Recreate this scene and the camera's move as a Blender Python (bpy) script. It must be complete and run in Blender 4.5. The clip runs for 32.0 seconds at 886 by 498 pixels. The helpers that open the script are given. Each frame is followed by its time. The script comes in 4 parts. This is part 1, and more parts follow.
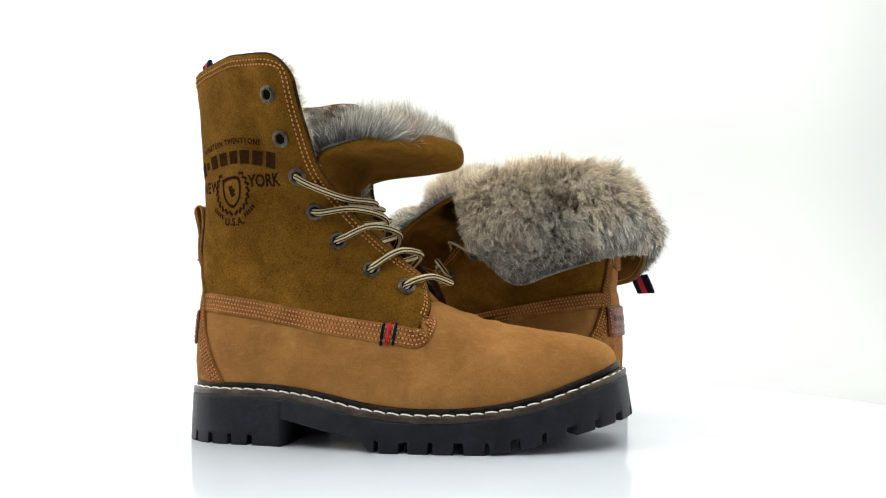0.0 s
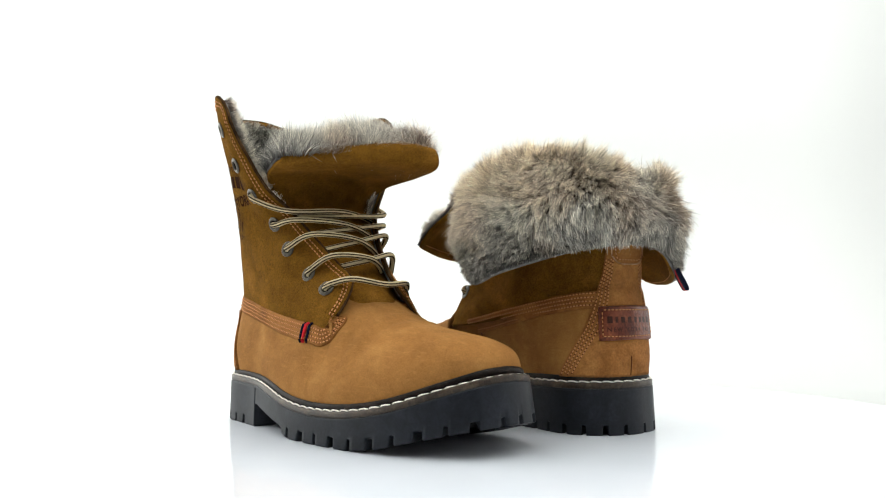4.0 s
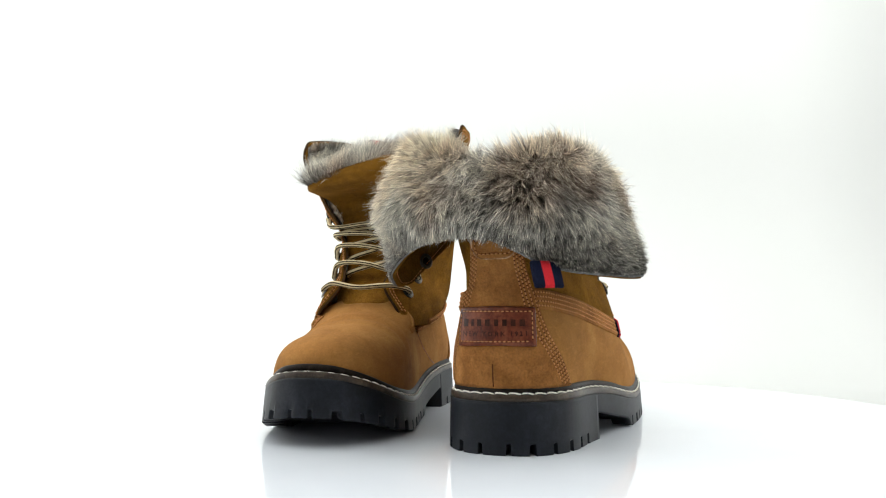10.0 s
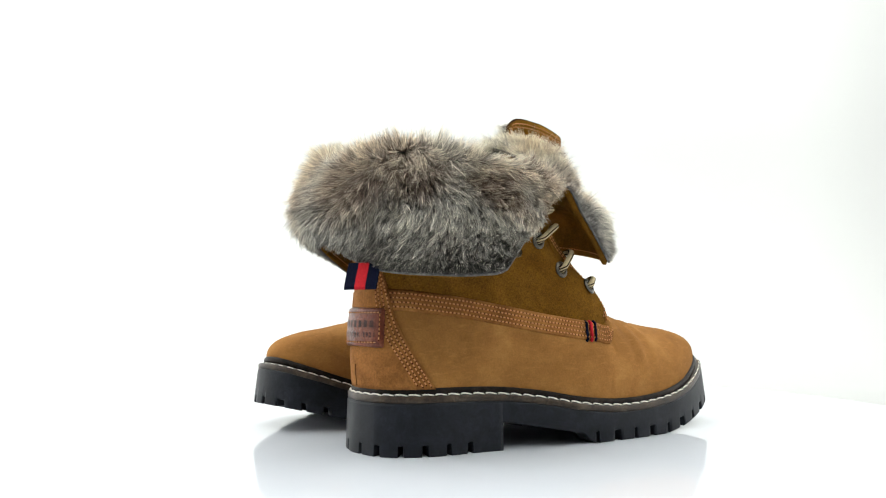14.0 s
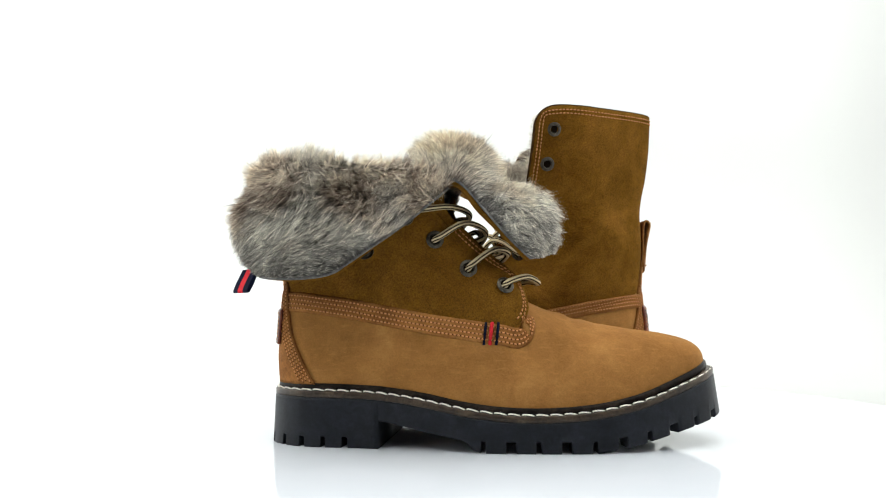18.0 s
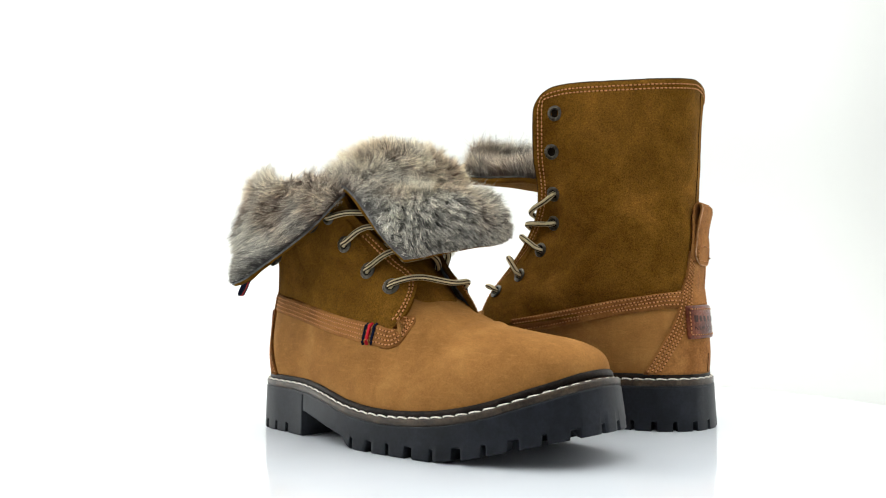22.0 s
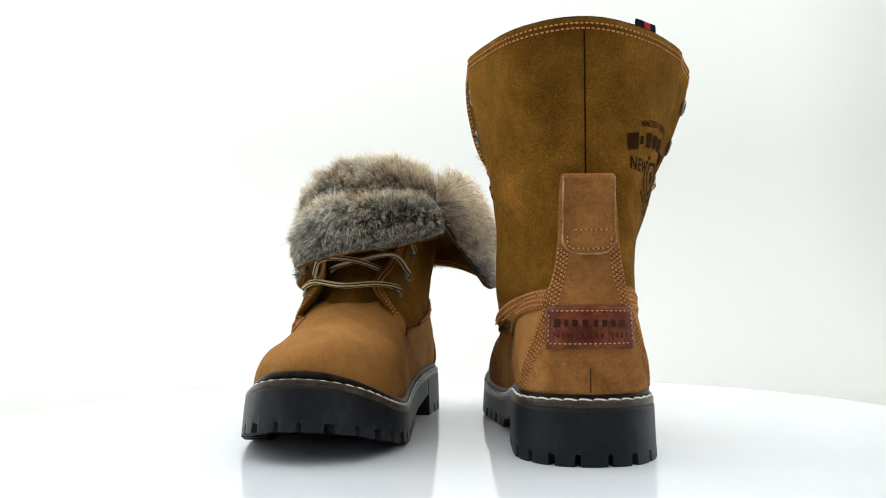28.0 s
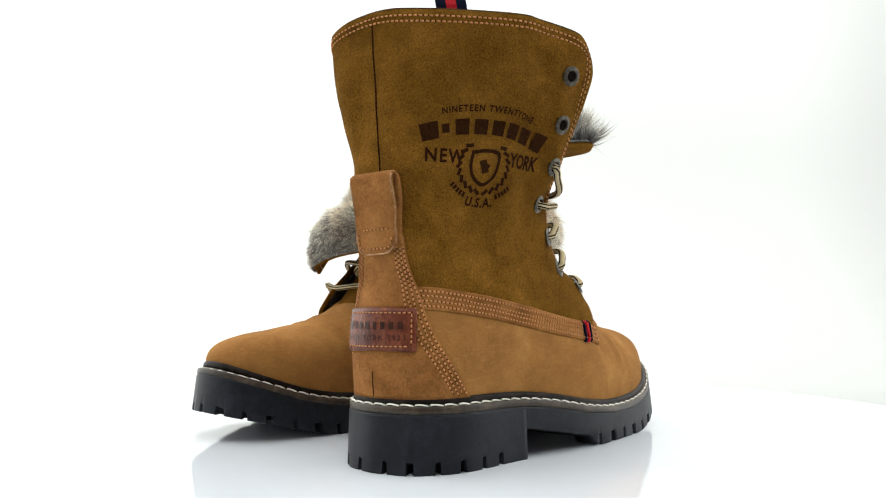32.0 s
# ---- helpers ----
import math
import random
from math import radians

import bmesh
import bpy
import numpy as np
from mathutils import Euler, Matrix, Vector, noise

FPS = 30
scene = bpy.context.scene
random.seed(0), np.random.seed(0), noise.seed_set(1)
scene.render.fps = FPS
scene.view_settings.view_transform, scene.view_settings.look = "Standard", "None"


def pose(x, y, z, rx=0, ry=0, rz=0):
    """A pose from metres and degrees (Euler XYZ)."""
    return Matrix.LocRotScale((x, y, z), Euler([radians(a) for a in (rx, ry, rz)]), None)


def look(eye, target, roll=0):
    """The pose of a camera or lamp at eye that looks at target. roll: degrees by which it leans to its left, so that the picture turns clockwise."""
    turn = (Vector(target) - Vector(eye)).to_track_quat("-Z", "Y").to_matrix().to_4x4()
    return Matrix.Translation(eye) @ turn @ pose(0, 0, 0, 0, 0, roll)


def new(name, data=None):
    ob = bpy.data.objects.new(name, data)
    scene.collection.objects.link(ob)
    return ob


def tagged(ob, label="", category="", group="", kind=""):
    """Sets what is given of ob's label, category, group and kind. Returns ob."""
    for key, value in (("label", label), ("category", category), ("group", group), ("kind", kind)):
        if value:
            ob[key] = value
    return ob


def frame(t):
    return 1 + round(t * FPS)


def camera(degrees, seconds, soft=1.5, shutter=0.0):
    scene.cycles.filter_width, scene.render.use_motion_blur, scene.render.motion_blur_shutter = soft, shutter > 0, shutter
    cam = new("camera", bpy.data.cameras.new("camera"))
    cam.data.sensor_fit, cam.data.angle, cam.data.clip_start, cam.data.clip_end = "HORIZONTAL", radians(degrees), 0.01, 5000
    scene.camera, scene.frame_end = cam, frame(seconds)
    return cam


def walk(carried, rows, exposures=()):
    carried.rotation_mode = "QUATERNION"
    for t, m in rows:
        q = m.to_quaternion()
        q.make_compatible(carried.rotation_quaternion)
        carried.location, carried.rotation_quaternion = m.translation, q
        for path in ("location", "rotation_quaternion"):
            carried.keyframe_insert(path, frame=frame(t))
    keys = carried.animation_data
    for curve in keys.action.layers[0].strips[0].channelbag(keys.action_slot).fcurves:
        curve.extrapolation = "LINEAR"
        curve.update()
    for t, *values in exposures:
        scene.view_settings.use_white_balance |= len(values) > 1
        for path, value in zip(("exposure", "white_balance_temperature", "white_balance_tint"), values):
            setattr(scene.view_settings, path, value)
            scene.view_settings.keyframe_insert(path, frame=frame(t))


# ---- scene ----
from mathutils.bvhtree import BVHTree
from mathutils.kdtree import KDTree

MM = 0.001

# ---- camera: stands still before the turntable ----
EYE = (0.0, -0.6112, 0.0881)
PAN, TILT, ROLL = radians(-0.922), radians(4.326), -0.473
cam = camera(59.13, 32.0, 1.1)
AIM = (EYE[0] + math.sin(PAN) * math.cos(TILT), EYE[1] + math.cos(PAN) * math.cos(TILT), EYE[2] + math.sin(TILT))
walk(cam, [(0, look(EYE, AIM, ROLL)), (32, look(EYE, AIM, ROLL))], [(0, -0.05), (4, -0.02), (7, -0.05), (9, -0.10), (11, -0.08), (13, -0.02), (17, 0.0), (20, 0.0), (24, -0.02), (26, -0.11), (28, -0.24), (30, -0.07), (32, -0.05)])

# ---- world and light: a bright light tent ----
BACK, SIDE, TOP = 0.24, 0.92, 1.5
world = bpy.data.worlds.new("world")
scene.world = world
world.use_nodes = True
world.node_tree.nodes["Background"].inputs[0].default_value = (0.9, 0.95, 1.0, 1)
world.node_tree.nodes["Background"].inputs[1].default_value = 0.3
scene.view_settings.exposure = 0.0


COOL = (0.985, 1.0, 0.966)


# ---- materials ----
def material(name):
    m = bpy.data.materials.new(name)
    m.use_nodes = True
    nt = m.node_tree
    return m, nt, nt.nodes["Principled BSDF"]


def node(nt, kind, **props):
    n = nt.nodes.new(kind)
    for k, v in props.items():
        n.inputs[k.replace("_", " ")].default_value = v
    return n


def ramp(nt, source, stops):
    r = nt.nodes.new("ShaderNodeValToRGB")
    while len(r.color_ramp.elements) < len(stops):
        r.color_ramp.elements.new(0.5)
    for e, (p, c) in zip(r.color_ramp.elements, stops):
        e.position, e.color = p, (*c, 1)
    nt.links.new(source, r.inputs[0])
    return r


def bump(nt, bsdf, height, strength, distance):
    b = node(nt, "ShaderNodeBump", Strength=strength, Distance=distance)
    nt.links.new(height, b.inputs["Height"])
    nt.links.new(b.outputs[0], bsdf.inputs["Normal"])


def leather(name, dark, mid, light, rough, cloud, grain, strength, sheen=0.0, depth=0.0004, gloss=0.1, grit=0.3, blotch=0.25, scuff=0.0):
    """Clouds of colour, blotches, fine grain and relief, all at real size."""
    m, nt, b = material(name)
    co = nt.nodes.new("ShaderNodeTexCoord")
    big = node(nt, "ShaderNodeTexNoise", Scale=cloud, Detail=5.0, Roughness=0.6, Distortion=0.6)
    mott = node(nt, "ShaderNodeTexNoise", Scale=cloud * 3.3, Detail=6.0, Roughness=0.65, Distortion=1.2)
    fine = node(nt, "ShaderNodeTexNoise", Scale=grain, Detail=3.0, Roughness=0.75)
    for n in (big, mott, fine):
        nt.links.new(co.outputs["Object"], n.inputs["Vector"])
    r = ramp(nt, big.outputs[0], [(0.34, dark), (0.5, mid), (0.66, light)])
    last = r.outputs[0]
    for source, amount in ((mott, blotch), (fine, grit)):
        k = nt.nodes.new("ShaderNodeMapRange")
        for i, v in zip((1, 2, 3, 4), (0.3, 0.7, 1 - amount, 1 + amount)):
            k.inputs[i].default_value = v
        nt.links.new(source.outputs[0], k.inputs[0])
        h = nt.nodes.new("ShaderNodeHueSaturation")
        nt.links.new(k.outputs[0], h.inputs["Value"])
        nt.links.new(last, h.inputs["Color"])
        last = h.outputs[0]
    if scuff:
        # pale brushed streaks and a few short scratches
        stretch = nt.nodes.new("ShaderNodeMapping")
        stretch.inputs["Scale"].default_value = (1.0, 3.0, 5.0)
        stretch.inputs["Rotation"].default_value = (0.2, 0.35, 0.5)
        nt.links.new(co.outputs["Object"], stretch.inputs["Vector"])
        streak = node(nt, "ShaderNodeTexNoise", Scale=85.0, Detail=7.0, Roughness=0.7, Distortion=0.8)
        nt.links.new(stretch.outputs[0], streak.inputs["Vector"])
        k = nt.nodes.new("ShaderNodeMapRange")
        for i, v in zip((1, 2, 3, 4), (0.54, 0.74, 0.0, scuff)):
            k.inputs[i].default_value = v
        nt.links.new(streak.outputs[0], k.inputs[0])
        pale = nt.nodes.new("ShaderNodeMix")
        pale.data_type = "RGBA"
        nt.links.new(k.outputs[0], pale.inputs[0])
        nt.links.new(last, pale.inputs[6])
        pale.inputs[7].default_value = (min(1, light[0] * 1.5), min(1, light[1] * 1.52), min(1, light[2] * 1.6), 1)
        last = pale.outputs[2]
    nt.links.new(last, b.inputs["Base Color"])
    b.inputs["Roughness"].default_value = rough
    b.inputs["Specular IOR Level"].default_value = gloss
    if sheen:
        b.inputs["Sheen Weight"].default_value = sheen
        b.inputs["Sheen Roughness"].default_value = 0.5
        b.inputs["Sheen Tint"].default_value = (*light, 1)
    bump(nt, b, fine.outputs[0], strength, depth)
    return m


def plain(name, colour, rough, metal=0.0, vary=0.25, scale=300.0, relief=0.2, gloss=0.4):
    m, nt, b = material(name)
    co = nt.nodes.new("ShaderNodeTexCoord")
    n = node(nt, "ShaderNodeTexNoise", Scale=scale, Detail=4.0)
    nt.links.new(co.outputs["Object"], n.inputs["Vector"])
    lo = tuple(c * (1 - vary) for c in colour)
    hi = tuple(min(1, c * (1 + vary)) for c in colour)
    nt.links.new(ramp(nt, n.outputs[0], [(0.3, lo), (0.7, hi)]).outputs[0], b.inputs["Base Color"])
    b.inputs["Roughness"].default_value = rough
    b.inputs["Specular IOR Level"].default_value = gloss
    b.inputs["Metallic"].default_value = metal
    bump(nt, b, n.outputs[0], relief, 0.0003)
    return m


NUBUCK = leather("nubuck", (0.242, 0.110, 0.0305), (0.290, 0.134, 0.038), (0.345, 0.166, 0.050), 0.9, 22.0, 900.0, 0.5, 0.0, 0.0005, 0.06, 0.13, 0.10, 0.34)
COUNTER = leather("heel nubuck", (0.212, 0.085, 0.0235), (0.278, 0.116, 0.033), (0.350, 0.156, 0.047), 0.85, 30.0, 650.0, 0.8, 0.0, 0.0006, 0.08, 0.22, 0.2, 0.2)
SUEDE = leather("suede", (0.114, 0.051, 0.0062), (0.155, 0.071, 0.0095), (0.214, 0.097, 0.0155), 0.95, 20.0, 1000.0, 0.9, 0.0, 0.0007, 0.03, 0.48, 0.18)
RUBBER = leather("black rubber", (0.0066, 0.0080, 0.0110), (0.0092, 0.0110, 0.0150), (0.0135, 0.0158, 0.021), 0.5, 40.0, 500.0, 0.15, 0.0, 0.0003, 0.18, 0.2, 0.3)
WELT = leather("brown welt", (0.020, 0.012, 0.007), (0.036, 0.023, 0.014), (0.066, 0.046, 0.030), 0.4, 60.0, 600.0, 0.3, 0.0, 0.0003, 0.3, 0.35, 0.4)
RIM = leather("dark welt rim", (0.008, 0.006, 0.005), (0.014, 0.010, 0.008), (0.024, 0.017, 0.013), 0.4, 80.0, 700.0, 0.3, 0.0, 0.0003, 0.07, 0.3, 0.3)
THREAD_WHITE = plain("white thread", (0.82, 0.78, 0.70), 0.7, 0.0, 0.2, 1500.0, 0.3, 0.1)
THREAD = plain("orange thread", (0.57, 0.258, 0.10), 0.7, 0.0, 0.3, 1500.0, 0.3, 0.1)
PATCH = leather("oiled brown leather", (0.07, 0.014, 0.006), (0.125, 0.028, 0.012), (0.20, 0.055, 0.025), 0.33, 70.0, 350.0, 0.7, 0.0, 0.0007, 0.24, 0.2, 0.4)
STAMP = plain("stamped print", (0.030, 0.0115, 0.004), 0.95, 0.0, 0.4, 900.0, 0.3, 0.02)
EMBOSS = leather("embossed leather", (0.022, 0.006, 0.003), (0.036, 0.010, 0.005), (0.06, 0.018, 0.009), 0.4, 90.0, 500.0, 0.4, 0.0, 0.0004, 0.2, 0.3, 0.3)
LACE = plain("tan lace", (0.54, 0.445, 0.27), 0.85, 0.0, 0.25, 1500.0, 0.5, 0.1)
LACE_DARK = plain("dark lace stripe", (0.045, 0.033, 0.022), 0.9, 0.0, 0.3, 1500.0, 0.4, 0.05)
METAL = plain("antique metal", (0.085, 0.076, 0.062), 0.33, 1.0, 0.4, 700.0, 0.4)
NAVY = plain("navy ribbon", (0.007, 0.009, 0.023), 0.9, 0.0, 0.3, 1500.0, 0.5, 0.05)
RED = plain("red ribbon", (0.52, 0.022, 0.03), 0.85, 0.0, 0.25, 1500.0, 0.5, 0.08)
LINING = leather("grey pile lining", (0.09, 0.087, 0.085), (0.15, 0.146, 0.142), (0.24, 0.23, 0.222), 0.95, 60.0, 700.0, 0.8, 0.0, 0.001, 0.05, 0.4, 0.3)
EDGE = leather("raw dark edge", (0.030, 0.016, 0.007), (0.052, 0.027, 0.011), (0.085, 0.045, 0.019), 0.9, 90.0, 900.0, 0.6, 0.0, 0.0005, 0.05, 0.4, 0.3)
RAW = leather("pale raw edge", (0.28, 0.14, 0.06), (0.42, 0.23, 0.12), (0.55, 0.33, 0.19), 0.95, 120.0, 900.0, 0.5, 0.0, 0.0004, 0.03, 0.3, 0.3)
HOLE_BROWN = plain("needle hole", (0.055, 0.020, 0.008), 0.95, 0.0, 0.3, 900.0, 0.2, 0.03)
DARK = plain("dark hole", (0.010, 0.007, 0.005), 0.95, 0.0, 0.25, 300.0, 0.2, 0.03)


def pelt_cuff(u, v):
    """Warmth and paleness of the turned-down pelt: brown and dark round its middle, grey towards the hem, pale over the
    fold, with the creases' shade painted in.
    """
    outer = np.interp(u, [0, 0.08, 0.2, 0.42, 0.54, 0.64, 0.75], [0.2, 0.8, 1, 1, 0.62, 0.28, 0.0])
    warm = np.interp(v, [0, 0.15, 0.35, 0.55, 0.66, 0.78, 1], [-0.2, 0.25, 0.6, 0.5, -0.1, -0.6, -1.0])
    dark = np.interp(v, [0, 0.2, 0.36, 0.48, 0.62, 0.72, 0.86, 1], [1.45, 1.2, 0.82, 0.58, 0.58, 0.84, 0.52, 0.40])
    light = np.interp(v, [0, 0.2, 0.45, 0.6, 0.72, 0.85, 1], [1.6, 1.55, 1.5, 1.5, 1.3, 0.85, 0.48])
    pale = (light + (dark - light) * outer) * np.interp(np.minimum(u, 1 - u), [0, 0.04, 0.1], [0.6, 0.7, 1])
    # shade inside the back cleft and the dent beside it, put into the colour
    cleft_shade = np.exp(-((u - 0.5) / 0.03) ** 2) + 0.8 * np.exp(-((u - 0.40) / 0.022) ** 2) * np.interp(v, [0.3, 0.5, 0.9], [0.2, 1, 1])
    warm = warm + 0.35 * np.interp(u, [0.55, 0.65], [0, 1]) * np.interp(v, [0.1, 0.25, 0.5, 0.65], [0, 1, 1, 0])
    return warm - 0.7 * cleft_shade, pale - 0.22 * cleft_shade


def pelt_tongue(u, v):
    """The folded tongue's pelt: beige rolls, the brown shadow of the crease between them painted in, grey towards the
    hem and along one side.
    """
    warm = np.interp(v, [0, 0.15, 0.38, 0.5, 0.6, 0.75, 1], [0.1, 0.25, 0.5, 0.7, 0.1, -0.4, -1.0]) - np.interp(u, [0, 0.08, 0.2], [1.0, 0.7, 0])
    # crease shadow near v 0.5 and the lit lower roll are put into the colour
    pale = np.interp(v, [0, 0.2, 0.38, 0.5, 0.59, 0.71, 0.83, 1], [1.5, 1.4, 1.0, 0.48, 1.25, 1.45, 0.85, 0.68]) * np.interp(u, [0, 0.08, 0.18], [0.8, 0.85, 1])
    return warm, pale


def pelt_open(u, v):
    """The upright boot's tongue: greyish, paler to the tip."""
    return np.interp(v, [0, 0.6, 1], [-0.1, 0.15, 0.0]), np.interp(v, [0, 0.4, 0.75, 1], [0.62, 0.68, 0.85, 0.95])


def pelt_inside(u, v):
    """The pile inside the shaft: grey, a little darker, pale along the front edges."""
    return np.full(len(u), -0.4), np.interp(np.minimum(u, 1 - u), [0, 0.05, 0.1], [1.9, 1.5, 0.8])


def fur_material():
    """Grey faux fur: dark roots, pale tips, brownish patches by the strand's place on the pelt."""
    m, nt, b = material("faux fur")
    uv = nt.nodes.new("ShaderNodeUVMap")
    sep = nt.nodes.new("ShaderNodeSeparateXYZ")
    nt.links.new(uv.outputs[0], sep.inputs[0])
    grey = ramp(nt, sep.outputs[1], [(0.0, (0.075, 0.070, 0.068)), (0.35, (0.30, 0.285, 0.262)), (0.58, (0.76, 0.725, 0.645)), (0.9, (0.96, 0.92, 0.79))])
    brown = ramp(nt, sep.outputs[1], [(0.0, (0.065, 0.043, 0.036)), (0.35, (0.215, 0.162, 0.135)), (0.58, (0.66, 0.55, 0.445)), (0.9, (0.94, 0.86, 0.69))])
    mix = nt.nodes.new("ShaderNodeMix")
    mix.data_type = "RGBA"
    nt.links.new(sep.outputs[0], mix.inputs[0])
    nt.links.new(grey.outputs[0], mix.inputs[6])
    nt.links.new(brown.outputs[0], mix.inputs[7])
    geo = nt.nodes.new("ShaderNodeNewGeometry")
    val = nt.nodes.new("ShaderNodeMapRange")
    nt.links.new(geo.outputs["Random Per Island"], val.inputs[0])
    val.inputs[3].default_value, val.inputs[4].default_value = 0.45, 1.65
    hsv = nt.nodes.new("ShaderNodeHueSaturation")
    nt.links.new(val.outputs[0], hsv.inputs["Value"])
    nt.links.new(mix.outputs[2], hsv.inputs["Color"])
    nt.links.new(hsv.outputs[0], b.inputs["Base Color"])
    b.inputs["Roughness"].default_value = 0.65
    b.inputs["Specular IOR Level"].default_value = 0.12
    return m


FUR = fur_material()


def lit_fabric(name, colour, axis, at0, at1, from_strength, to_strength, white=0.85):
    """White fabric lit from behind, its light changing along one axis."""
    m, nt, b = material(name)
    b.inputs["Base Color"].default_value = (white, white, white, 1)
    b.inputs["Roughness"].default_value = 0.9
    b.inputs["Emission Color"].default_value = (*colour, 1)
    co = nt.nodes.new("ShaderNodeTexCoord")
    sep = nt.nodes.new("ShaderNodeSeparateXYZ")
    nt.links.new(co.outputs["Object"], sep.inputs[0])
    fall = nt.nodes.new("ShaderNodeMapRange")
    fall.interpolation_type = "SMOOTHERSTEP"
    nt.links.new(sep.outputs[axis], fall.inputs[0])
    for k, v in zip((1, 2, 3, 4), (at0, at1, from_strength, to_strength)):
        fall.inputs[k].default_value = v
    nt.links.new(fall.outputs[0], b.inputs["Emission Strength"])
    return m


def sweep_fabric():
    """White paper sweep: plain where it lies on the table; where it hangs, added emission stands in for its light, less
    towards one end.
    """
    m, nt, b = material("white paper sweep")
    b.inputs["Base Color"].default_value = (0.50, 0.511, 0.505, 1)
    b.inputs["Roughness"].default_value = 0.9
    b.inputs["Specular IOR Level"].default_value = 0.1
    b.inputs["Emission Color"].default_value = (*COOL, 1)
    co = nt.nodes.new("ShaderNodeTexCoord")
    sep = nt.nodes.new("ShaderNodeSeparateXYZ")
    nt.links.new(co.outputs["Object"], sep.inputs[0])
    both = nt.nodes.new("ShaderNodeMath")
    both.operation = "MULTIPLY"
    # light falloff put into the emission: rises along y, fades at high x
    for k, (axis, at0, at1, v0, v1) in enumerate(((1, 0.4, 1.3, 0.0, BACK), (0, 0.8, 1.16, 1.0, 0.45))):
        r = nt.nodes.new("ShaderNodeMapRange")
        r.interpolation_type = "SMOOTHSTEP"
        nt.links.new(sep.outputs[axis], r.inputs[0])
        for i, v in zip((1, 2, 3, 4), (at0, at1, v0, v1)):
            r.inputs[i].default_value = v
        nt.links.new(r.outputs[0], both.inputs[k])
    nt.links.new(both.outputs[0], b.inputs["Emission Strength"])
    return m


def acrylic():
    m, nt, b = material("white gloss acrylic")
    co = nt.nodes.new("ShaderNodeTexCoord")
    n = node(nt, "ShaderNodeTexNoise", Scale=18.0, Detail=4.0)
    nt.links.new(co.outputs["Object"], n.inputs["Vector"])
    nt.links.new(ramp(nt, n.outputs[0], [(0.3, (0.665, 0.697, 0.750)), (0.7, (0.688, 0.720, 0.772))]).outputs[0], b.inputs["Base Color"])
    b.inputs["Roughness"].default_value = 0.04
    b.inputs["Specular IOR Level"].default_value = 0.35
    return m


# ---- mesh helpers ----
def mesh_object(name, verts, faces, mat, parent=None, label="", smooth=True, uvs=None):
    me = bpy.data.meshes.new(name)
    me.from_pydata([tuple(v) for v in verts], [], faces)
    if smooth:
        me.polygons.foreach_set("use_smooth", [True] * len(me.polygons))
    if uvs is not None:
        layer = me.uv_layers.new(name="UVMap")
        idx = np.empty(len(me.loops), dtype=np.int32)
        me.loops.foreach_get("vertex_index", idx)
        layer.data.foreach_set("uv", np.asarray(uvs, dtype=np.float32)[idx].ravel())
    me.materials.append(mat)
    me.update()
    ob = new(name, me)
    if parent:
        ob.parent = parent
    if label:
        tagged(ob, label)
    return ob


def spline(points, n, closed=False):
    """n points along a Catmull-Rom curve through the rows of points (any number of columns)."""
    p = np.asarray(points, dtype=float)
    k = len(p)
    out = []
    segs = k if closed else k - 1
    for t in np.linspace(0, segs, n, endpoint=not closed):
        i = min(int(t), segs - 1)
        f = t - i
        if closed:
            a, b, c, d = p[(i - 1) % k], p[i % k], p[(i + 1) % k], p[(i + 2) % k]
        else:
            b, c = p[i], p[i + 1]
            a = p[i - 1] if i else 2 * b - c
            d = p[i + 2] if i + 2 < k else 2 * c - b
        out.append(0.5 * (2 * b + (c - a) * f + (2 * a - 5 * b + 4 * c - d) * f * f + (3 * b - a - 3 * c + d) * f ** 3))
    return np.array(out)


def patch_grid(rows, nu, nv):
    """A smooth grid nv x nu x 3 (in metres) through a table of rows of points in millimetres."""
    fine = [spline(r, nu) for r in rows]
    return np.array([spline([f[i] for f in fine], nv) for i in range(nu)]).transpose(1, 0, 2) * MM


def grid_normals(g):
    du = np.gradient(g, axis=1)
    dv = np.gradient(g, axis=0)
    n = np.cross(du, dv)
    return n / np.maximum(np.linalg.norm(n, axis=2, keepdims=True), 1e-9)


def grid_mesh(g):
    nv, nu = g.shape[:2]
    v = g.reshape(-1, 3)
    f = [(j * nu + i, j * nu + i + 1, (j + 1) * nu + i + 1, (j + 1) * nu + i) for j in range(nv - 1) for i in range(nu - 1)]
    return v, f


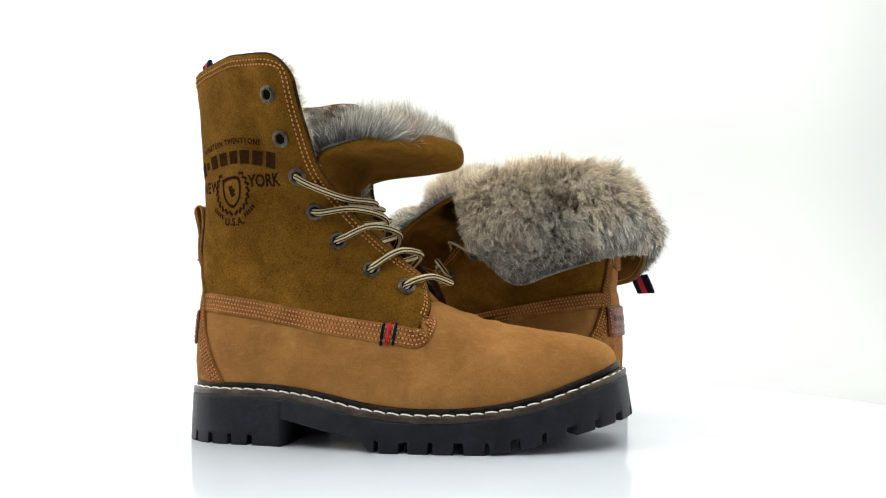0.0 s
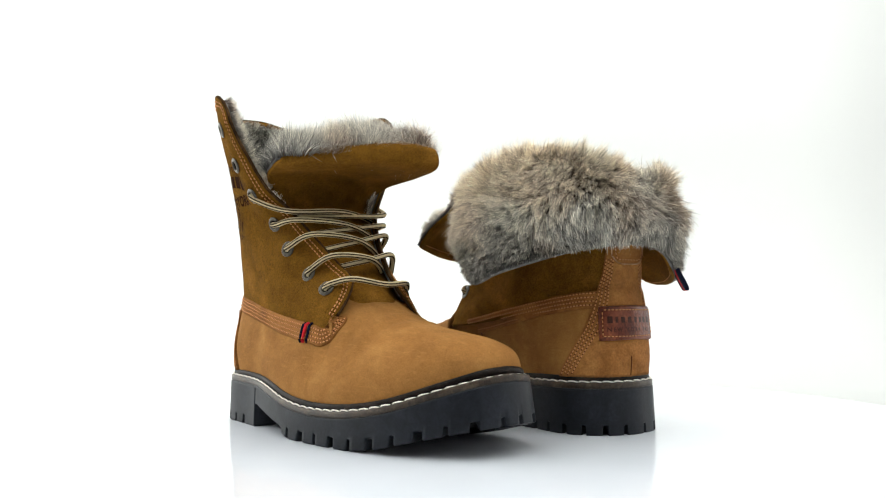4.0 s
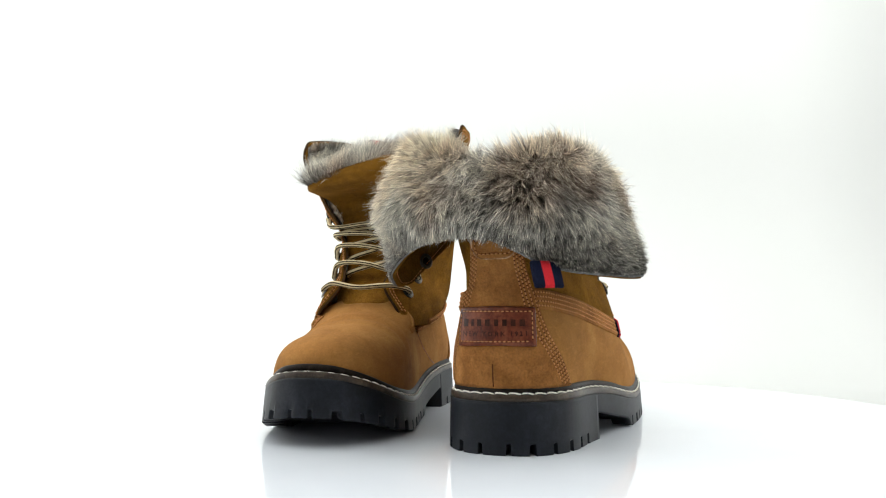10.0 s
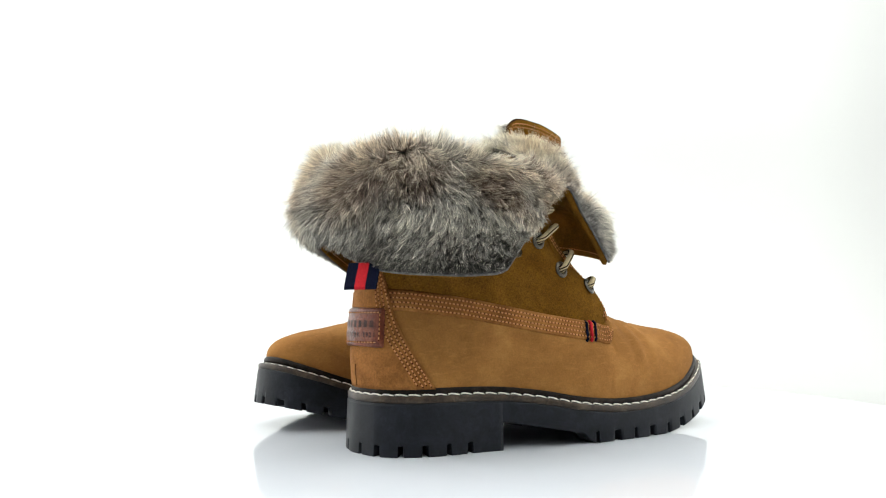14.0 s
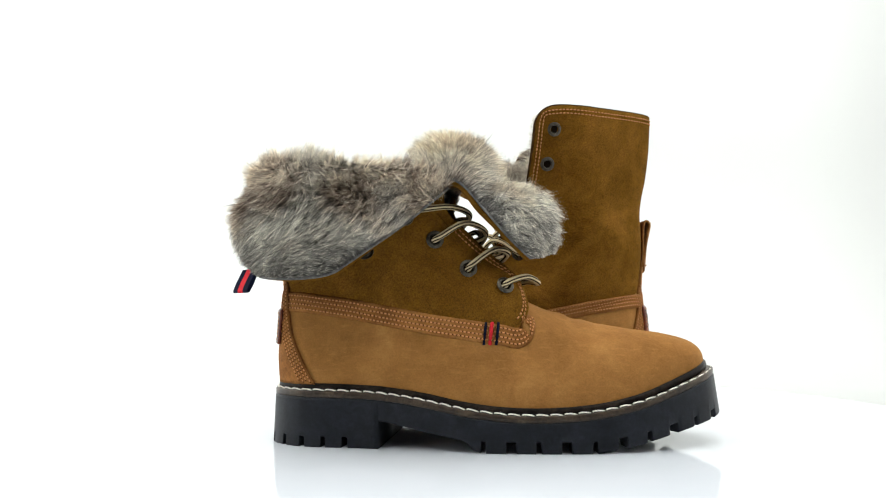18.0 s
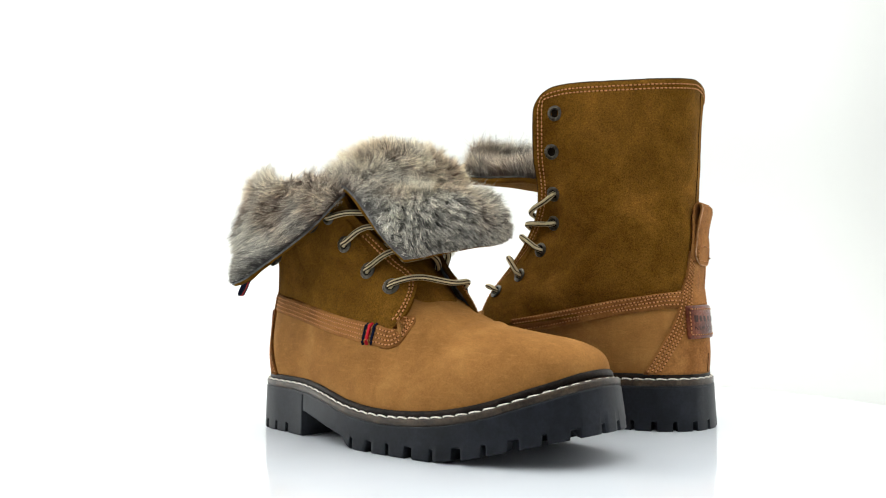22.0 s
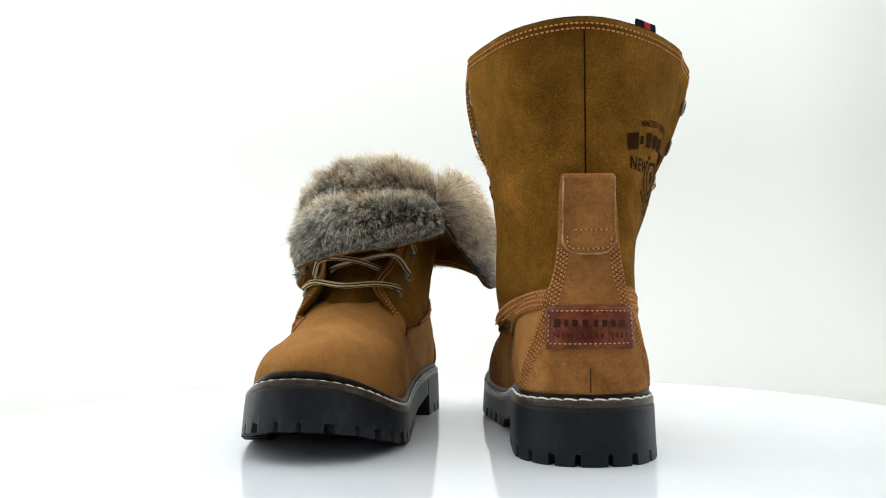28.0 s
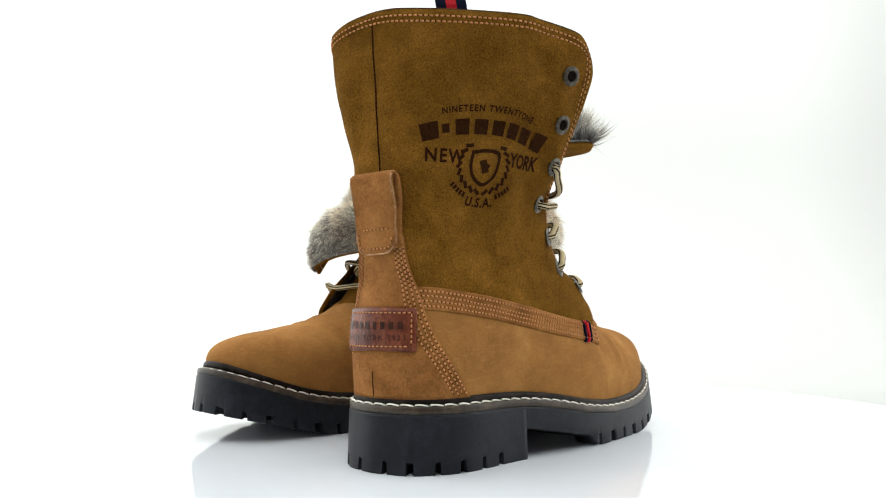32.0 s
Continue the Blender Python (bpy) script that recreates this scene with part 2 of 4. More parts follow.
def shell(name, g, thick, mat, parent, label=""):
    """A sheet of some thickness: the grid outside, the same offset inwards, and a rounded rim between them."""
    nv, nu = g.shape[:2]
    nrm = grid_normals(g)
    inner = g - nrm * thick
    mid = g - nrm * thick * 0.5
    v1, f1 = grid_mesh(g)
    n = len(v1)
    verts = list(v1) + list(inner.reshape(-1, 3))
    faces = [tuple(reversed(q)) for q in f1] + [tuple(i + n for i in q) for q in f1]
    rim = [(0, i) for i in range(nu)] + [(j, nu - 1) for j in range(1, nv)] + [(nv - 1, i) for i in range(nu - 2, -1, -1)] + [(j, 0) for j in range(nv - 2, 0, -1)]
    m0 = len(verts)
    for j, i in rim:
        jj, ii = min(max(j, 1), nv - 2), min(max(i, 1), nu - 2)
        out = g[j, i] - g[jj, ii]
        out = out / max(np.linalg.norm(out), 1e-9)
        verts.append(mid[j, i] + out * thick * 0.45)
    for k in range(len(rim)):
        a, b = rim[k], rim[(k + 1) % len(rim)]
        ia, ib = a[0] * nu + a[1], b[0] * nu + b[1]
        ma, mb = m0 + k, m0 + (k + 1) % len(rim)
        faces.append((ia, ib, mb, ma))
        faces.append((ma, mb, ib + n, ia + n))
    ob = mesh_object(name, verts, faces, mat, parent, label)
    bm = bmesh.new()
    bm.from_mesh(ob.data)
    bmesh.ops.recalc_face_normals(bm, faces=bm.faces)
    bm.to_mesh(ob.data)
    bm.free()
    return ob


def tube(path, radius, sides=8, flat=1.0):
    """Vertices and faces of a round cord along path, with closed ends."""
    p = np.asarray(path, dtype=float)
    t = np.gradient(p, axis=0)
    t /= np.maximum(np.linalg.norm(t, axis=1, keepdims=True), 1e-9)
    up = np.array([0.0, 0.0, 1.0])
    verts, faces = [], []
    for k in range(len(p)):
        s = np.cross(t[k], up)
        s = s / max(np.linalg.norm(s), 1e-6)
        w = np.cross(s, t[k])
        for q in range(sides):
            a = 2 * math.pi * q / sides
            verts.append(p[k] + (s * math.cos(a) * flat + w * math.sin(a)) * radius)
    for k in range(len(p) - 1):
        for q in range(sides):
            r = (q + 1) % sides
            faces.append((k * sides + q, k * sides + r, (k + 1) * sides + r, (k + 1) * sides + q))
    faces.append(tuple(reversed(range(sides))))
    faces.append(tuple(range((len(p) - 1) * sides, len(p) * sides)))
    return verts, faces


def strands(name, g, count, length, lean, mat, parent, seed, label="", width=0.00017, side=1.0, rise=(0, 0, 0), wild=0.12, paint=None, trim=(1, 1, 0.72, 0.42), tuft_size=70, splay=0.7, sway=0.85, rim=(0.55, 0.75, 1)):
    """Many thin curved hairs that grow out of a grid in tufts; lean is added to each hair's direction towards its tip."""
    rng = np.random.default_rng(seed)
    nv, nu = g.shape[:2]
    nrm = grid_normals(g) * side
    dv = np.gradient(g, axis=0)
    dv /= np.maximum(np.linalg.norm(dv, axis=2, keepdims=True), 1e-9)
    a = g[:-1, :-1] - g[1:, 1:]
    b = g[1:, :-1] - g[:-1, 1:]
    area = np.linalg.norm(np.cross(a, b), axis=2).ravel()
    cell = rng.choice(len(area), size=count, p=area / area.sum())
    cj, ci = cell // (nu - 1), cell % (nu - 1)
    fu, fv = rng.random(count)[:, None], rng.random(count)[:, None]

    def at(q):
        return (q[cj, ci] * (1 - fu) + q[cj, ci + 1] * fu) * (1 - fv) + (q[cj + 1, ci] * (1 - fu) + q[cj + 1, ci + 1] * fu) * fv

    root, n, down = at(g), at(nrm), at(dv)
    n /= np.maximum(np.linalg.norm(n, axis=1, keepdims=True), 1e-9)
    if any(rise):
        n[:, 2] = np.abs(n[:, 2])
    v = (cj + fv[:, 0]) / (nv - 1)
    u = (ci + fu[:, 0]) / (nu - 1)
    # every hair belongs to the tuft of the nearest guide
    guides = max(40, count // tuft_size)
    tree = KDTree(guides)
    for i in range(guides):
        tree.insert(Vector(root[i]), i)
    tree.balance()
    tuft = np.array([tree.find(Vector(r))[1] for r in root])
    flow = np.array([tuple(noise.noise_vector(Vector(r) * 26.0)) for r in root[:guides]])
    bend = flow * sway + rng.normal(size=(guides, 3)) * 0.17
    bright = rng.random(guides)
    base = length * (0.66 + 0.5 * rng.random(guides))
    ln = base[tuft] * (0.62 + 0.5 * rng.random(count))
    ln = ln * np.interp(v, [0, 0.7, 0.93, 1], trim) * np.interp(np.minimum(u, 1 - u), [0, 0.03, 0.08], rim) * np.where(rng.random(count) < 0.05, 1.4, 1.0)
    lean_v = down * np.interp(v, [0, 0.5, 1], lean)[:, None] + bend[tuft] * 0.55 + rng.normal(size=(count, 3)) * wild + np.array(rise)
    # hairs at the side edges lean inwards, or over the edge where splay is negative
    du = np.gradient(g, axis=1)
    du /= np.maximum(np.linalg.norm(du, axis=2, keepdims=True), 1e-9)
    lean_v += at(du) * (np.interp(u, [0, 0.07], [splay, 0]) - np.interp(u, [0.93, 1], [0, splay]))[:, None]
    d0 = n + lean_v * 0.5
    d0 /= np.linalg.norm(d0, axis=1, keepdims=True)
    d1 = n * 0.5 + lean_v * 1.25
    d1 /= np.linalg.norm(d1, axis=1, keepdims=True)
    m1 = root + d0 * ln[:, None] * 0.45
    tip = m1 + d1 * ln[:, None] * 0.55
    gather = (0.04 + 0.46 * rng.random(count))[:, None]
    tip = tip + (tip[:guides][tuft] - tip) * gather * np.clip(ln / length, 0, 1)[:, None]
    m1 = m1 + (m1[:guides][tuft] - m1) * gather * 0.3
    s = np.cross(d0, rng.normal(size=(count, 3)))
    s /= np.maximum(np.linalg.norm(s, axis=1, keepdims=True), 1e-9)
    guard = rng.random(count) < 0.18
    w = width * ((0.7 + 0.6 * rng.random(count)) * np.where(guard, 1.4, 0.95))[:, None]
    verts = np.stack([root - s * w, root + s * w, m1 - s * w * 0.8, m1 + s * w * 0.8, tip], axis=1).reshape(-1, 3)
    k = np.arange(count) * 5
    faces = [q for i in k for q in ((i, i + 1, i + 3, i + 2), (i + 2, i + 3, i + 4))]
    patch = np.array([noise.noise(Vector(r) * 38.0) for r in root[:guides]])
    shade = np.array([noise.noise(Vector(r) * 60.0 + Vector((3, 7, 1))) for r in root[:guides]])
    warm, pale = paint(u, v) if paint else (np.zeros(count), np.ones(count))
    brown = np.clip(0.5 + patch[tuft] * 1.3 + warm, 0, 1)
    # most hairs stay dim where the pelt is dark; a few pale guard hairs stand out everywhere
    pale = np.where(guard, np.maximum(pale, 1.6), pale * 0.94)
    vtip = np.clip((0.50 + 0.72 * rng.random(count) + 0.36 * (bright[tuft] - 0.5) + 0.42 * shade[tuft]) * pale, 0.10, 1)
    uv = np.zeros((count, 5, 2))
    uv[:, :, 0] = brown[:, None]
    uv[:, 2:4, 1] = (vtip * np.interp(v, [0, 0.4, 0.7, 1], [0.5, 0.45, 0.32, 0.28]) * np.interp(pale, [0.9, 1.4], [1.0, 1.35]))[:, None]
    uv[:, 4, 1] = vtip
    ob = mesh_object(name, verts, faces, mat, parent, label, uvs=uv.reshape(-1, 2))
    return ob


# ---- the place: turntable, table, tent ----
def disc(name, radius, z0, z1, mat, bevel=0.002, n=128):
    rings = [(radius - bevel, z0), (radius, z0 + bevel), (radius, z1 - bevel), (radius - bevel * 0.3, z1 - bevel * 0.3), (radius - bevel, z1)]
    verts = [(r * math.cos(2 * math.pi * i / n), r * math.sin(2 * math.pi * i / n), z) for r, z in rings for i in range(n)]
    faces = [(k * n + i, k * n + (i + 1) % n, (k + 1) * n + (i + 1) % n, (k + 1) * n + i) for k in range(len(rings) - 1) for i in range(n)]
    faces += [tuple(reversed(range(n))), tuple(range((len(rings) - 1) * n, len(rings) * n))]
    return mesh_object(name, verts, faces, mat, smooth=False)


turntable = tagged(disc("turntable", 0.385, -0.012, 0.0, acrylic()), "round glossy white acrylic turntable plate, slowly turning", "turntable")


def sheet(name, verts, faces, mat, thick):
    ob = mesh_object(name, verts, faces, mat, smooth=False)
    mod = ob.modifiers.new("thickness", "SOLIDIFY")
    mod.thickness, mod.offset = thick, 0
    return tagged(ob, kind="structure")


W, D, HT, FL = 1.15, 1.35, 1.5, -0.06
table = plain("white table", (0.7, 0.71, 0.72), 0.6, 0.0, 0.03, 20.0, 0.05)
tagged(sheet("floor", [(-W, -D, FL - 0.012), (W, -D, FL - 0.012), (W, D, FL - 0.012), (-W, D, FL - 0.012)], [(0, 1, 2, 3)], table, 0.01), "white table top under the paper sweep")
base = disc("drive_base", 0.20, FL + 0.006, -0.0125, plain("white plastic", (0.75, 0.76, 0.78), 0.5, 0.0, 0.05, 50.0, 0.05))
base.parent = turntable
tagged(base, "low round white plastic drive base")
bend = 0.55
curve = [(-D, FL), (D - bend - 0.01, FL)] + [(D - 0.01 - bend + bend * math.sin(a), FL + bend - bend * math.cos(a)) for a in np.linspace(0.06, math.pi / 2, 24)] + [(D - 0.01, HT)]
rows = [(x, y, z) for y, z in curve for x in (-W + 0.006, W - 0.006)]
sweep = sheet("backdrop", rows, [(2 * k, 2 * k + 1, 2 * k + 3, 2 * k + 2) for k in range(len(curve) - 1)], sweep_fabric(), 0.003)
sweep.data.polygons.foreach_set("use_smooth", [True] * len(sweep.data.polygons))
tagged(sweep, "white paper sweep curving up from table to backdrop")
tagged(sheet("wall_left", [(-W, -D, FL), (-W, D, FL), (-W, D, HT), (-W, -D, HT)], [(0, 1, 2, 3)], lit_fabric("lit side fabric", COOL, 1, -0.8, 0.2, 0.15, SIDE * 1.7), 0.004), "lit white tent side")
tagged(sheet("wall_right", [(W, -D, FL), (W, D, FL), (W, D, HT), (W, -D, HT)], [(0, 1, 2, 3)], lit_fabric("lit side fabric right", COOL, 1, -0.9, 0.3, 0.1, SIDE * 0.85), 0.004), "lit white tent side")
tagged(sheet("ceiling", [(-W, -D, HT), (W, -D, HT), (W, D, HT), (-W, D, HT)], [(0, 1, 2, 3)], lit_fabric("lit top fabric", COOL, 1, -1.2, 0.9, TOP * 1.4, TOP * 1.12), 0.004), "lit white tent roof")
# unseen dark cloth behind the camera, added to cut the light from the front
tagged(sheet("wall_front", [(-W, -D, FL), (W, -D, FL), (W, -D, HT), (-W, -D, HT)], [(0, 1, 2, 3)], plain("grey room cloth", (0.14, 0.14, 0.145), 0.9, 0.0, 0.1, 30.0, 0.1), 0.004), "unseen dark grey cloth behind the camera, keeps front light low")

# ---- boots ----
L = 302.0
# half widths of the sole, inner and outer side, along its length
STATIONS = [(0, 0, 0), (.006, .040, -.040), (.02, .076, -.080), (.06, .115, -.117), (.12, .136, -.140), (.25, .136, -.153), (.4, .134, -.184),
            (.5, .142, -.196), (.6, .158, -.196), (.7, .174, -.188), (.78, .177, -.174), (.85, .167, -.151), (.92, .142, -.114), (.97, .103, -.073), (.993, .060, -.030), (1, .012, .012)]


def sole_outline(n, inset=0.0, toe=0.0, flare=0.0):
    """Plan of the sole in mm, n points from the heel along the outer side to the toe and back along the inner side;
    toe: further inset towards the tip; flare: how far the wall leans out, most at the tip."""
    outer = [(s * L, o * L) for s, i, o in STATIONS]
    inner = [(s * L, i * L) for s, i, o in STATIONS[1:-1]][::-1]
    dense = spline(outer + inner, 1600, closed=True)
    dense = np.vstack([dense, dense[:1]])
    d = np.concatenate([[0], np.cumsum(np.linalg.norm(np.diff(dense, axis=0), axis=1))])
    at = np.linspace(0, d[-1], n, endpoint=False)
    p = np.stack([np.interp(at, d, dense[:, 0]), np.interp(at, d, dense[:, 1])], axis=1)
    t = np.roll(p, -1, axis=0) - np.roll(p, 1, axis=0)
    t /= np.linalg.norm(t, axis=1, keepdims=True)
    inward = np.stack([-t[:, 1], t[:, 0]], axis=1)
    x = p[:, 0] / L
    deep = inset + toe * np.interp(x, [0.72, 0.9, 1], [0, 0.7, 1]) - flare * np.interp(x, [0, 0.1, 0.5, 0.8, 0.94, 1], [1.0, 0.7, 0.7, 1.2, 2.2, 2.8])
    return p + inward * deep[:, None]


WELT_X = [0, 63, 98, 129, 158, 187, 215, 244, 276, 302]
WELT_Z = [40.3, 39.6, 37.6, 31.3, 27.3, 26.6, 28.3, 33.3, 43.8, 52.8]
UNDER_X = [0, 84, 138, 150, 217, 240, 262, 280, 302]
UNDER_Z = [17, 17, 7, 5, 5, 8.5, 14, 18.5, 24]


def welt_z(x):
    return np.interp(x, np.linspace(0, 302, 80), spline(np.stack([np.interp(np.linspace(0, 302, 12), WELT_X, WELT_Z)], axis=1), 80)[:, 0])


def under_z(x):
    return np.interp(x, UNDER_X, UNDER_Z)


def ring_solid(name, rings, mat, parent, label="", caps=True):
    """Rings of equal length (mm), stacked and closed."""
    n = len(rings[0])
    verts = np.concatenate(rings) * MM
    faces = [(k * n + i, k * n + (i + 1) % n, (k + 1) * n + (i + 1) % n, (k + 1) * n + i) for k in range(len(rings) - 1) for i in range(n)]
    if caps:
        faces += [tuple(reversed(range(n))), tuple(range((len(rings) - 1) * n, len(rings) * n))]
    return mesh_object(name, verts, faces, mat, parent, label)


def raised(p, z):
    return np.column_stack([p, z])


def spaced(x0, x1, side, pitch, phase, wide):
    """Arc places of notches along one side of the sole between x0 and x1: (fraction of the outline, width in mm)."""
    m = 1440
    o = sole_outline(m)
    step = np.linalg.norm(o[1] - o[0])
    half = range(0, m // 2) if side == 0 else range(m // 2, m)
    ids = [i for i in half if x0 <= o[i, 0] <= x1]
    ids = sorted(ids) if side == 0 else sorted(ids)[::-1]
    out, k, at = [], 0, phase
    while at < len(ids) * step - 6:
        out.append((ids[int(at / step)] / m, wide if k % 2 else 3.4))
        at += pitch
        k += 1
    return out


def make_sole(boot):
    n = 180
    o = sole_outline(n)
    zw = welt_z(o[:, 0])
    big = 2400
    dense = {d: sole_outline(big, d) for d in (0.0, 14.0)}

    def wall(ids, inset, z, heel=False):
        """A ring of the sole's wall at the heights z: it leans out from the welt down to the tread."""
        x = dense[0.0][ids, 0]
        foot = np.zeros(len(ids)) if heel else np.where(x < 84, 0.0, under_z(x) - np.interp(x, [138, 144, 302], [0, 5, 5]))
        top = welt_z(x) - 9.0
        full = np.zeros(big)
        full[ids] = 0.5 - 1.1 * np.clip((z - foot) / np.maximum(top - foot, 1), 0, 1)
        return raised(sole_outline(big, inset, 0.0, full)[ids], z)

    total = np.linalg.norm(np.diff(dense[0.0], axis=0), axis=1).sum()

    def cut(notches, keep):
        """Indices round the outline, close together at the notches' edges, and the depth of the notch at each."""
        marks = {int(i * big / 240): 0.0 for i in range(240)}
        for f, w in notches:
            a, b = int((f - w / 2 / total) * big), int((f + w / 2 / total) * big)
            for i in [i for i in marks if a <= i <= b]:
                del marks[i]
            marks[a % big], marks[b % big] = 0.0, 0.0
            marks[(a + 1) % big], marks[(b - 1) % big] = 6.4, 6.4
            marks[(a + b) // 2 % big] = 6.9
        ids = [i for i in sorted(marks) if keep(dense[0.0][i, 0])]
        return ids, np.array([marks[i] for i in ids])

    # outsole: arch and forefoot with their notched edge
    notches = spaced(146, 302, 0, 17.2, 3.0, 6.6) + spaced(146, 302, 1, 17.2, 6.0, 6.6)
    ids, up = cut(notches, lambda x: True)
    x = dense[0.0][ids, 0]
    zt = welt_z(x)
    tread = np.interp(x, [138, 144, 302], [0, 5, 5])
    low = under_z(x) - tread + np.where(x > 143, up * np.interp(x, [225, 295], [1, 0.75]), 0)
    flat = under_z(x) - tread * 0.25
    bevel = np.where(x < 84, 0.0, 1.0)
    mid = np.maximum((low + zt - 9) / 2, low + 1.6)
    rings = [raised(dense[14.0][ids] * np.array([0.99, 0.03]), flat), raised(dense[14.0][ids], flat), raised(dense[14.0][ids], low), wall(ids, 1.1, low), wall(ids, 0.15, low + 0.7 * bevel), wall(ids, 0.0, low + 1.2),
             wall(ids, 0.0, mid), wall(ids, 0.0, zt - 9.6), wall(ids, 0.0, zt - 9.2), wall(ids, 1.2, zt - 8.0)]
    sole = ring_solid("outsole", rings, RUBBER, boot, "black rubber lug sole")
    # heel block
    notches = spaced(-1, 78, 0, 15.0, 9.0, 4.4) + spaced(-1, 78, 1, 15.0, 9.0, 4.4)
    ids, up = cut(notches, lambda x: x < 84)
    cutoff = [k for k in range(len(ids) - 1) if ids[k + 1] - ids[k] > 200][0] + 1
    ids, up = ids[cutoff:] + ids[:cutoff], np.concatenate([up[cutoff:], up[:cutoff]])
    z0, zh = up * 1.0, welt_z(dense[0.0][ids, 0])
    inner = dense[14.0][ids].copy()
    inner[:, 0] = np.minimum(inner[:, 0], 76)
    ring_solid("heel_block", [raised(inner, np.full(len(ids), 5.0)), raised(inner, z0), wall(ids, 0.15, z0, True), wall(ids, -0.1, z0 + 0.7, True), wall(ids, -0.1, z0 + 1.1, True), wall(ids, -0.1, zh - 10.2, True),
                              wall(ids, -0.1, zh - 9.8, True), raised(dense[14.0][ids], zh - 9.6)], RUBBER, sole)
    # welt
    ring_solid("welt", [raised(sole_outline(n, 4.0, 0.6, -0.4), zw - 8.6), raised(sole_outline(n, 0.9, 0.6, -0.4), zw - 8.6), raised(sole_outline(n, 0.35, 0.6, -0.4), zw - 8.0), raised(sole_outline(n, 0.35, 0.6, -0.4), zw - 5.0),
                        raised(sole_outline(n, 1.0, 0.6, -0.4), zw - 4.3), raised(sole_outline(n, 4.5, 0.6, -0.4), zw - 4.2)], WELT, boot, "brown leather welt")
    ring_solid("welt_rim", [raised(sole_outline(n, 4.5, 2.4, -0.4), zw - 4.4), raised(sole_outline(n, 3.0, 2.4, -0.4), zw - 4.3), raised(sole_outline(n, 2.6, 2.4, -0.4), zw - 2.6), raised(sole_outline(n, 2.9, 2.4, -0.4), zw - 0.8), raised(sole_outline(n, 3.8, 2.4, -0.4), zw + 0.1),
                            raised(sole_outline(n, 7.5, 2.4, -0.4), zw + 0.1)], RIM, boot, "dark rolled rim above the welt")
    # white stitches along the welt
    count = 82
    p = sole_outline(count, 1.5, 0.6, -0.4)
    me = stitch_mesh("welt_stitch", 7.6, 1.0, THREAD_WHITE)
    for i in range(count):
        a, b = p[i], p[(i + 1) % count]
        za, zb = welt_z(a[0]) - 3.7, welt_z(b[0]) - 3.7
        ob = new("welt_stitch", me)
        ob.parent = boot
        d = Vector((b[0] - a[0], b[1] - a[1], zb - za))
        ob.matrix_local = Matrix.Translation(Vector(((a[0] + b[0]) / 2, (a[1] + b[1]) / 2, (za + zb) / 2)) * MM) @ d.to_track_quat("X", "Z").to_matrix().to_4x4() @ pose(0, 0, 0, 0, 6, 0)
    return sole


def stitch_mesh(name, length, thick, mat):
    """One thread stitch: a short bowed capsule along x, in mm."""
    path = [(-length / 2, 0, -thick * 0.5), (-length * 0.38, 0, 0), (0, 0, thick * 0.25), (length * 0.38, 0, 0), (length / 2, 0, -thick * 0.5)]
    v, f = tube(np.array(path) * MM, thick * 0.5 * MM, 6)
    me = bpy.data.meshes.new(name)
    me.from_pydata([tuple(q) for q in v], [], f)
    me.polygons.foreach_set("use_smooth", [True] * len(me.polygons))
    me.materials.append(mat)
    return me


BAND = ([0, 23, 60, 119, 153, 174, 182], [100, 99, 94, 83, 78, 75, 74])


def band_half(x):
    """Half width of the boot along the band."""
    return np.interp(x, [0, 12, 23, 37, 60, 90, 120, 155, 178], [15.5, 21, 26.6, 31.4, 36.6, 41.6, 45, 46.3, 42.5])


